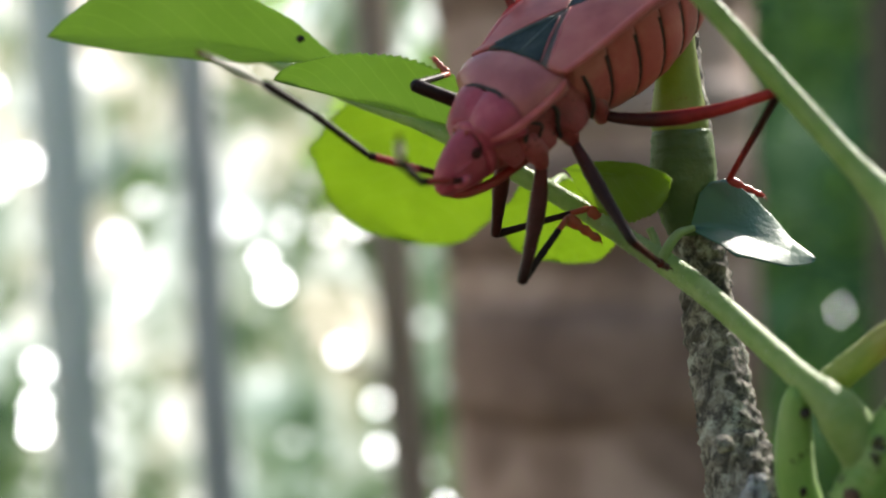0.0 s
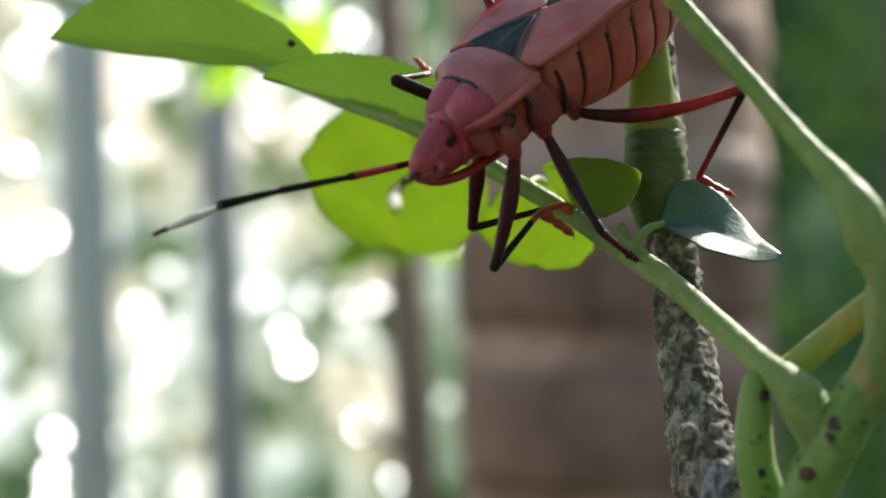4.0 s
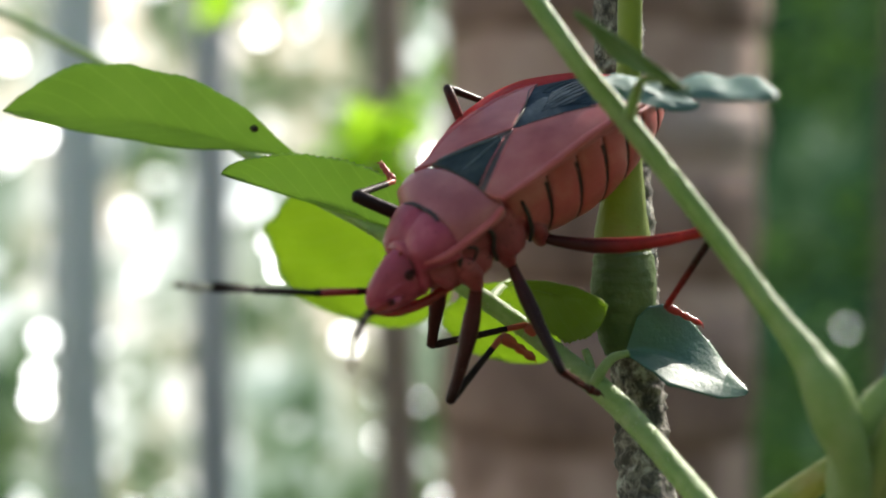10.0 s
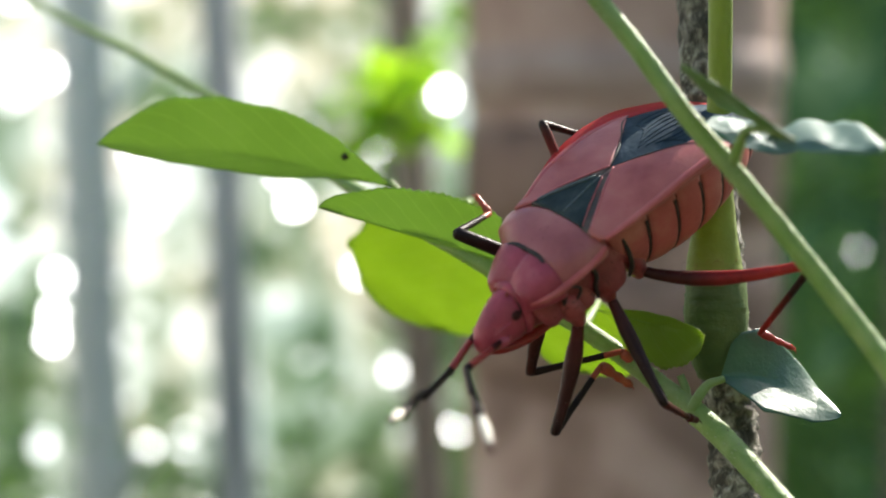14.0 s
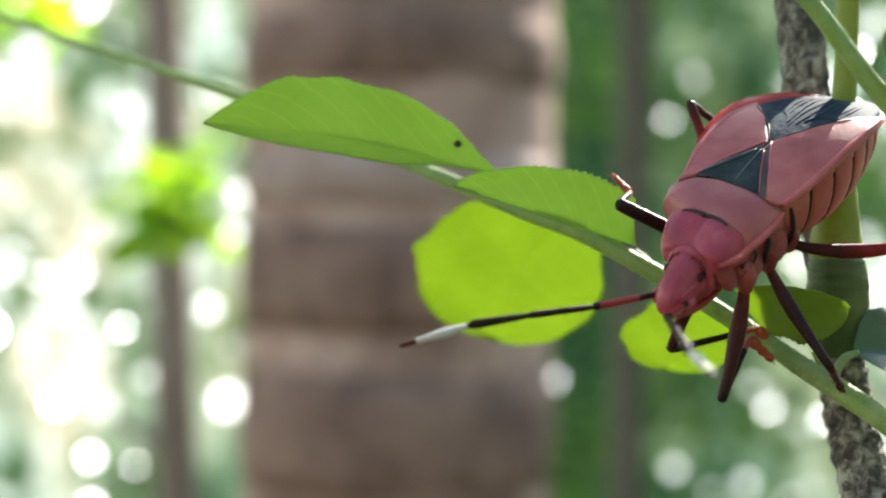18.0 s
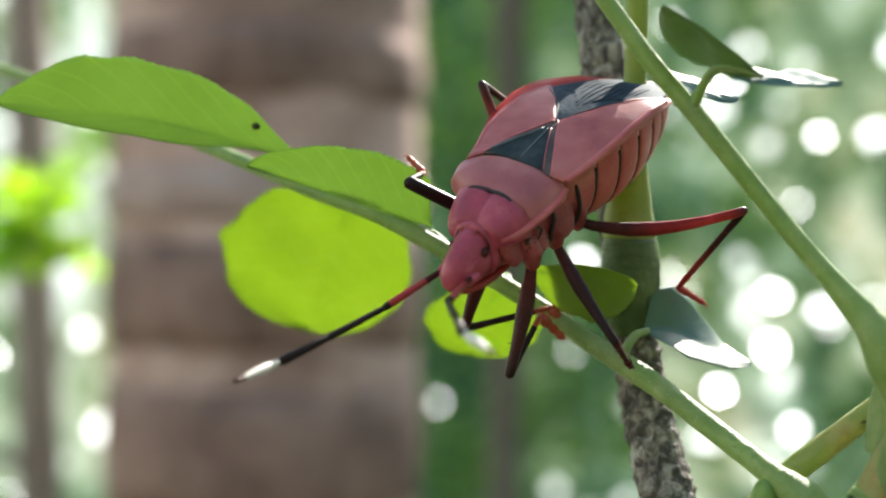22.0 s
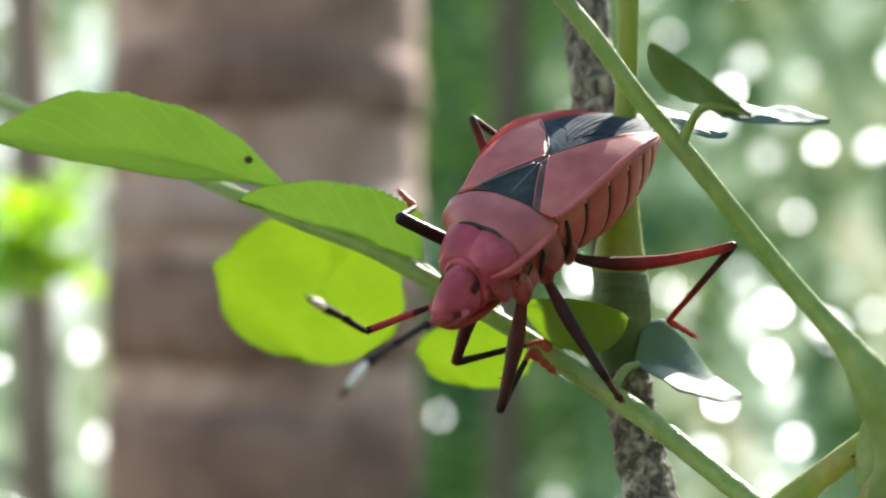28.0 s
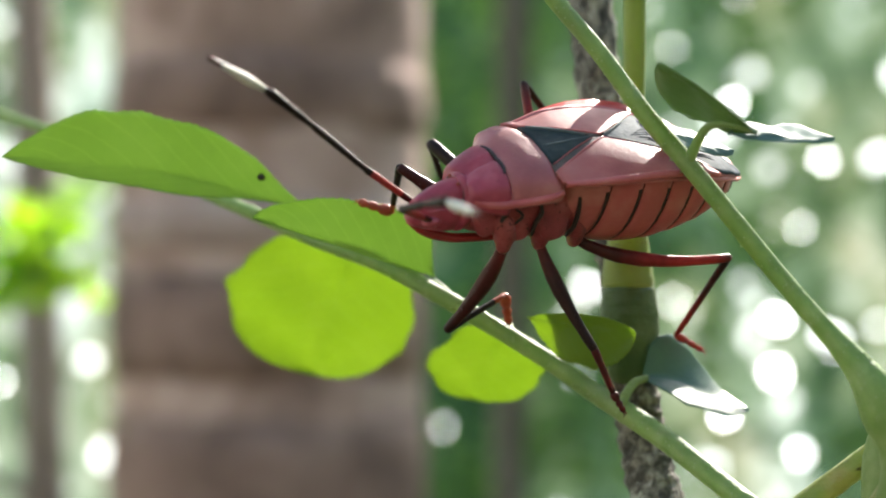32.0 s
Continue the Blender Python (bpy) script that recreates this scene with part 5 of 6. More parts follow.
plate(lambda u: ((-2.5 - 12.8 * u, -min(1.25 * (0.2 + 12.8 * u), half_at(-2.5 - 12.8 * u) * 0.92)), (-2.5 - 12.8 * u, min(1.25 * (0.2 + 12.8 * u), half_at(-2.5 - 12.8 * u) * 0.92))), 0.02, 28, "membrane", MEMBR, "blue-black wing membrane")
rng = random.Random(12)
for k in range(-5, 6):
    q = 0.62 + rng.uniform(-0.06, 0.06)
    rows = [(-5.2 - abs(k) * 0.5, k * 0.34), (-7.6, k * q * 0.85 + rng.uniform(-0.12, 0.12)), (-10.2, k * q * 0.95 + rng.uniform(-0.12, 0.12)), (-13.6, k * 0.40)]
    line_on(lie(rows, 0.04), 0.04, MEMBR, "membrane_vein")
# beak folded back under the head
line_on([(11.6, 0.0, -1.25), (10.2, 0.1, -2.2), (8.2, 0.2, -2.75), (6.2, 0.2, -2.9), (4.4, 0.1, -3.1)], 0.36, LEGRED, "beak", "thin red beak folded under the head")


# ---- limbs: rigid pieces that lie along +x from their joint ----
def limb(name, length, r0, r1, bands, label="", mid=None, spines=0, hairs=0, bow=0.0):
    """bands: a material, or rows of (share of the length at which it ends, material). bow: how far its middle bends up."""
    bm = bmesh.new()
    rm = mid or (r0 + r1) / 2
    if not isinstance(bands, (list, tuple)):
        bands = [(2.0, bands)]
    stops = ((-0.02, r0 * 0.6), (0.0, r0 * 0.9), (0.08, r0), (0.2, (r0 + rm) / 2), (0.3, rm), (0.45, rm), (0.6, (rm + r1) / 2), (0.7, (rm + 2 * r1) / 3), (0.8, r1), (0.92, r1), (1.0, r1 * 0.9), (1.02, r1 * 0.5))
    tube_into(bm, [(x * length * MM, 0, bow * math.sin(math.pi * max(0.0, min(1.0, x))) ** 0.8 * (1.25 - 0.5 * x) * MM, r * MM) for x, r in stops], 12)
    rng = random.Random(int(length * 100))
    for k in range(spines):
        x = (0.25 + 0.7 * k / spines) * length
        for s in (-1, 1):
            tube_into(bm, [(x * MM, s * r1 * 0.8 * MM, 0, 0.06 * MM), ((x + 0.12) * MM, s * (r1 + 0.3) * MM, -0.05 * MM, 0.012 * MM)], 4)
    for k in range(hairs):
        x, a = rng.uniform(0.1, 0.98) * length, rng.uniform(0, 6.28)
        c, q = math.cos(a), math.sin(a)
        tube_into(bm, [(x * MM, r1 * 0.8 * c * MM, r1 * 0.8 * q * MM, 0.014 * MM), ((x + 0.12) * MM, (r1 + 0.16) * c * MM, (r1 + 0.16) * q * MM, 0.004 * MM)], 3)
    for f in bm.faces:
        u = f.calc_center_median().x / (length * MM)
        f.material_index = next(k for k, (end, _) in enumerate(bands) if u <= end or k == len(bands) - 1)
    return part(name, bm, [m for _, m in bands], bug, label)


def foot(length, mat, stout=1.35):
    bm = bmesh.new()
    tube_into(bm, [(x * length * MM, 0, 0, r * stout * MM) for x, r in ((0, 0.17), (0.12, 0.24), (0.3, 0.22), (0.42, 0.13), (0.55, 0.2), (0.72, 0.13), (0.85, 0.18), (1.0, 0.1))], 10)
    for s in (-1, 1):
        tube_into(bm, [((length - 0.1) * MM, 0, 0, 0.06 * MM), ((length + 0.15) * MM, s * 0.16 * MM, 0, 0.05 * MM), ((length + 0.3) * MM, s * 0.2 * MM, -0.18 * MM, 0.015 * MM)], 6)
    return part("tarsus", bm, mat, bug, "orange jointed foot with claws")


def aim(at, to, up=(0.0, 0.0, 1.0)):
    """Pose of a limb piece from one joint to the next, in the insect's own millimetres."""
    x = (Vector(to) - Vector(at)).normalized()
    u = Vector(up)
    if abs(u.dot(x)) > 0.95:
        u = Vector((0.0, 1.0, 0.0))
    y = u.cross(x).normalized()
    z = x.cross(y)
    m = Matrix((x, y, z)).transposed().to_4x4()
    m.translation = Vector(at) * MM
    return m


def body_pose(o, f, l):
    f = Vector(f).normalized()
    l = Vector(l)
    l = (l - f * l.dot(f)).normalized()
    m = Matrix((f, l, f.cross(l))).transposed().to_4x4()
    m.translation = V(*o)
    return m


LEG_LENGTHS = {'LF': (7.92, 6.29, 3.06), 'LM': (8.23, 3.60, 1.60), 'LH': (11.79, 8.49, 2.82), 'RF': (6.60, 6.80, 2.60), 'RM': (8.80, 5.40, 1.90), 'RH': (9.98, 9.60, 2.10)}
LEGS = {}
for nm, (l1, l2, l3) in LEG_LENGTHS.items():
    thick = {"F": 0.60, "M": 0.52, "H": 0.54}[nm[1]]
    thigh = {"H": HINDTHIGH2 if nm == "RH" else HINDTHIGH, "M": MIDTHIGH, "F": THIGH}[nm[1]]
    shin = HINDSHIN if nm[1] == "H" else DARKRED if nm == "LM" else [(0.85, BLACK), (2.0, TARSUS)]
    femur = limb("femur", l1, thick * 0.72, thick * (0.95 if nm == "RM" else 0.66), thigh, "", thick, 3 if nm[1] == "F" else 0, 40, -1.0 if nm == "LH" else -0.35 if nm[0] == "L" else 0.0)
    tibia = limb("tibia", l2, 0.30, 0.22, shin, "black slender shin", 0.25, 4 if nm[1] == "H" else 0, 60)
    LEGS[nm] = (femur, tibia, foot(l3, LEGRED if nm[1] == "H" else DARKRED if nm == "LM" else TARSUS, 1.9 if nm[1] == "F" else 1.35))
FEELERS = {}
for nm in ("RIGHT", "LEFT"):
    FEELERS[nm] = (limb("antenna_joint", 4.9, 0.21, 0.27, [(0.35, DARKRED), (0.95, LEGRED), (2.0, BLACK)], "dark red antenna base joint", None, 0, 30), limb("antenna_joint", 4.8, 0.20, 0.25, BLACK, "", None, 0, 30), limb("antenna_joint", 4.0, 0.19, 0.32, BLACK, "", None, 0, 30), limb("antenna_tip", 5.0, 0.20, 0.16, [(0.06, BLACK), (0.78, WHITE), (2.0, DARKRED)], "white antenna tip", 0.31))


def move_leg(pieces, lengths, hip, rows):
    femur, tibia, tarsus = pieces
    walk(femur, [(t, aim(hip, k)) for t, k, a, e in rows])
    walk(tibia, [(t, aim(k, a)) for t, k, a, e in rows])
    walk(tarsus, [(t, aim(a, e)) for t, k, a, e in rows])


def move_feeler(pieces, base, rows):
    for i, piece in enumerate(pieces):
        walk(piece, [(t, aim(base if i == 0 else js[i - 1], js[i])) for t, *js in rows])


def motions():
    """Keys of all that moves: the body, its legs and its feelers, in millimetres and seconds."""
    walk(bug, [(t, body_pose(o, f, l)) for t, o, f, l in (
        (0, (3.48, 2.22, 4.11), (-0.6237, -0.6073, -0.4921), (0.7629, -0.6101, -0.2141)),
        (28.2, (3.48, 2.22, 4.11), (-0.6237, -0.6073, -0.4921), (0.7629, -0.6101, -0.2141)),
        (28.5, (2.85, 2.15, 4.04), (-0.6468, -0.5964, -0.4754), (0.7447, -0.6283, -0.2250)),
        (29, (3.39, 1.59, 3.82), (-0.7656, -0.5233, -0.3741), (0.6308, -0.7248, -0.2770)),
        (29.5, (3.62, 0.88, 4.97), (-0.8251, -0.4522, -0.3387), (0.5601, -0.7336, -0.3849)),
        (30, (3.85, 0.18, 6.05), (-0.8769, -0.3810, -0.2929), (0.4797, -0.7304, -0.4862)),
        (30.5, (4.09, -0.52, 7.31), (-0.8998, -0.3967, -0.1814), (0.4320, -0.7530, -0.4962)),
        (31, (4.42, -1.20, 7.35), (-0.9110, -0.4069, -0.0674), (0.3837, -0.7763, -0.5001)),
        (31.5, (4.18, -1.31, 7.54), (-0.9005, -0.4281, -0.0765), (0.4053, -0.7624, -0.5044)),
        (32, (4.12, -1.42, 7.47), (-0.8894, -0.4490, -0.0856), (0.4265, -0.7480, -0.5085)),
    )])
    move_leg(LEGS['LF'], (7.92, 6.29, 3.06), (4.9, 1.9, -2.8), (
        (0, (10.04, 2.61, -8.79), (3.95, 1.19, -8.07), (2.57, 1.97, -10.69)),
        (28.2, (10.04, 2.61, -8.79), (3.95, 1.19, -8.07), (2.57, 1.97, -10.69)),
        (28.5, (9.47, 2.61, -9.23), (3.36, 1.58, -8.11), (1.97, 2.15, -10.77)),
        (29, (8.62, 1.99, -9.79), (2.64, 0.93, -8.18), (1.09, 0.96, -10.82)),
        (29.5, (8.39, 2.34, -9.89), (2.51, 0.62, -8.49), (0.97, 0.67, -11.14)),
        (30, (8.26, 2.67, -9.93), (2.50, 0.35, -8.88), (0.97, 0.44, -11.53)),
        (30.5, (7.83, 2.10, -10.15), (2.11, -0.44, -9.57), (0.76, -0.62, -12.31)),
        (31, (7.36, 0.68, -10.23), (1.69, -1.86, -9.23), (0.44, -2.23, -11.99)),
        (31.5, (7.10, 0.67, -10.31), (1.36, -1.73, -9.42), (0.15, -2.06, -12.21)),
        (32, (7.01, 0.39, -10.28), (1.18, -1.80, -9.42), (0.01, -2.09, -12.23)),
    ))
    move_leg(LEGS['LM'], (8.23, 3.60, 1.60), (2.0, 2.0, -2.8), (
        (0, (4.31, 7.78, -8.18), (2.44, 7.26, -11.21), (1.50, 6.89, -12.46)),
        (28.2, (4.31, 7.78, -8.18), (2.44, 7.26, -11.21), (1.50, 6.89, -12.46)),
        (28.5, (3.92, 8.16, -7.91), (1.91, 7.37, -10.79), (1.05, 7.17, -12.12)),
        (29, (3.23, 8.73, -7.38), (1.08, 7.58, -10.03), (0.36, 7.66, -11.45)),
        (29.5, (2.32, 8.41, -7.95), (0.32, 8.25, -10.94), (-0.33, 8.53, -12.38)),
        (30, (1.39, 7.98, -8.42), (-0.20, 8.94, -11.51), (-0.85, 9.32, -12.92)),
        (30.5, (0.55, 7.88, -8.37), (-1.00, 8.85, -11.47), (-1.67, 9.34, -12.84)),
        (31, (-0.27, 7.72, -8.26), (-1.77, 8.75, -11.37), (-2.46, 9.34, -12.69)),
        (31.5, (-0.24, 7.83, -8.16), (-1.75, 9.03, -11.20), (-2.41, 9.83, -12.42)),
        (32, (-0.20, 7.94, -8.06), (-1.72, 9.30, -11.02), (-2.33, 10.30, -12.11)),
    ))
    move_leg(LEGS['LH'], (11.79, 8.49, 2.82), (-0.9, 2.1, -2.6), (
        (0, (-7.92, 11.54, -3.36), (-5.90, 6.77, -10.09), (-7.34, 8.10, -12.11)),
        (28.2, (-7.82, 11.61, -3.38), (-5.90, 6.77, -10.09), (-7.34, 8.10, -12.11)),
        (28.5, (-8.13, 11.40, -3.01), (-6.69, 6.99, -10.11), (-8.20, 8.27, -12.12)),
        (29, (-10.12, 9.45, -2.78), (-8.35, 4.82, -9.67), (-10.18, 5.80, -11.58)),
        (29.5, (-10.80, 8.46, -3.37), (-8.59, 4.54, -10.57), (-10.52, 5.49, -12.40)),
        (30, (-11.28, 7.53, -3.94), (-8.83, 4.43, -11.46), (-10.85, 5.33, -13.20)),
        (30.5, (-11.66, 6.67, -4.11), (-10.00, 3.88, -11.95), (-12.23, 4.66, -13.48)),
        (31, (-12.25, 5.23, -3.26), (-11.32, 2.64, -11.29), (-13.74, 3.29, -12.58)),
        (31.5, (-12.14, 5.58, -3.30), (-11.55, 3.11, -11.40), (-13.96, 3.83, -12.68)),
        (32, (-12.08, 5.78, -3.19), (-11.62, 3.38, -11.32), (-14.01, 4.17, -12.58)),
    ))
    move_leg(LEGS['RF'], (6.60, 6.80, 2.60), (4.9, -1.9, -2.8), (
        (0, (6.73, -3.79, -8.85), (1.13, 0.04, -9.41), (0.64, 1.27, -11.65)),
        (28.2, (6.73, -3.79, -8.85), (1.13, 0.04, -9.41), (0.64, 1.27, -11.65)),
        (28.5, (6.75, -3.30, -8.98), (0.88, 0.12, -9.28), (0.34, 1.12, -11.62)),
        (29, (7.39, -3.31, -8.75), (0.92, -1.22, -8.96), (0.14, -0.66, -11.38)),
        (29.5, (8.90, -7.07, -3.68), (5.20, -5.26, -9.08), (6.15, -6.24, -11.29)),
        (30, (8.12, -6.17, 1.07), (5.99, -8.83, -4.82), (8.22, -10.00, -5.47)),
        (30.5, (9.25, -5.88, 0.16), (7.31, -8.76, -5.69), (9.61, -9.97, -5.69)),
        (31, (9.74, -5.62, -0.30), (8.21, -9.09, -5.95), (10.51, -10.21, -5.47)),
        (31.5, (9.70, -5.78, -0.45), (7.83, -9.15, -6.06), (10.11, -10.31, -5.62)),
        (32, (9.56, -5.88, -0.34), (7.58, -9.27, -5.88), (9.84, -10.50, -5.49)),
    ))
    move_leg(LEGS['RM'], (8.80, 5.40, 1.90), (2.0, -2.0, -2.8), (
        (0, (6.86, -6.43, 3.05), (2.50, -8.85, 0.98), (2.15, -10.48, 1.88)),
        (28.2, (6.86, -6.43, 3.05), (2.50, -8.85, 0.98), (2.15, -10.48, 1.88)),
        (28.5, (6.42, -6.17, 3.57), (2.28, -8.36, 0.89), (1.98, -10.00, 1.81)),
        (29, (7.02, -5.45, 3.55), (3.66, -8.69, 0.84), (3.68, -10.34, 1.79)),
        (29.5, (6.23, -7.97, 2.09), (3.42, -9.23, -2.34), (3.31, -10.69, -3.56)),
        (30, (4.65, -10.09, -0.56), (3.22, -9.44, -5.73), (2.86, -8.68, -7.44)),
        (30.5, (4.91, -9.95, -0.39), (3.35, -9.82, -5.55), (2.87, -9.06, -7.23)),
        (31, (5.91, -9.45, -0.23), (3.47, -10.51, -4.93), (2.86, -9.76, -6.56)),
        (31.5, (5.44, -9.77, -0.50), (2.87, -10.51, -5.19), (2.27, -9.73, -6.82)),
        (32, (4.87, -10.06, -0.75), (2.28, -10.67, -5.45), (1.71, -9.87, -7.07)),
    ))
    move_leg(LEGS['RH'], (9.98, 9.60, 2.10), (-0.9, -2.1, -2.6), (
        (0, (-2.53, -6.27, 6.32), (-9.36, -7.05, -0.38), (-9.86, -6.57, -2.37)),
        (28.2, (-2.53, -6.27, 6.32), (-9.36, -7.05, -0.38), (-9.86, -6.57, -2.37)),
        (28.5, (-1.48, -4.71, 7.02), (-8.37, -4.46, 0.33), (-8.91, -4.00, -1.64)),
        (29, (-1.29, -6.43, 6.38), (-8.36, -7.43, -0.04), (-9.10, -7.10, -1.98)),
        (29.5, (-2.05, -8.16, 5.25), (-8.56, -9.35, -1.71), (-9.34, -8.94, -3.61)),
        (30, (-2.35, -9.68, 3.73), (-8.31, -10.99, -3.68), (-9.15, -10.50, -5.54)),
        (30.5, (-2.09, -9.66, 3.81), (-8.50, -11.31, -3.14), (-9.54, -10.88, -4.91)),
        (31, (-0.65, -8.96, 4.64), (-7.39, -11.13, -1.83), (-8.63, -10.77, -3.49)),
        (31.5, (-1.41, -9.19, 4.41), (-8.31, -10.97, -2.03), (-9.54, -10.56, -3.67)),
        (32, (-1.74, -9.38, 4.18), (-8.74, -11.02, -2.18), (-9.97, -10.57, -3.82)),
    ))
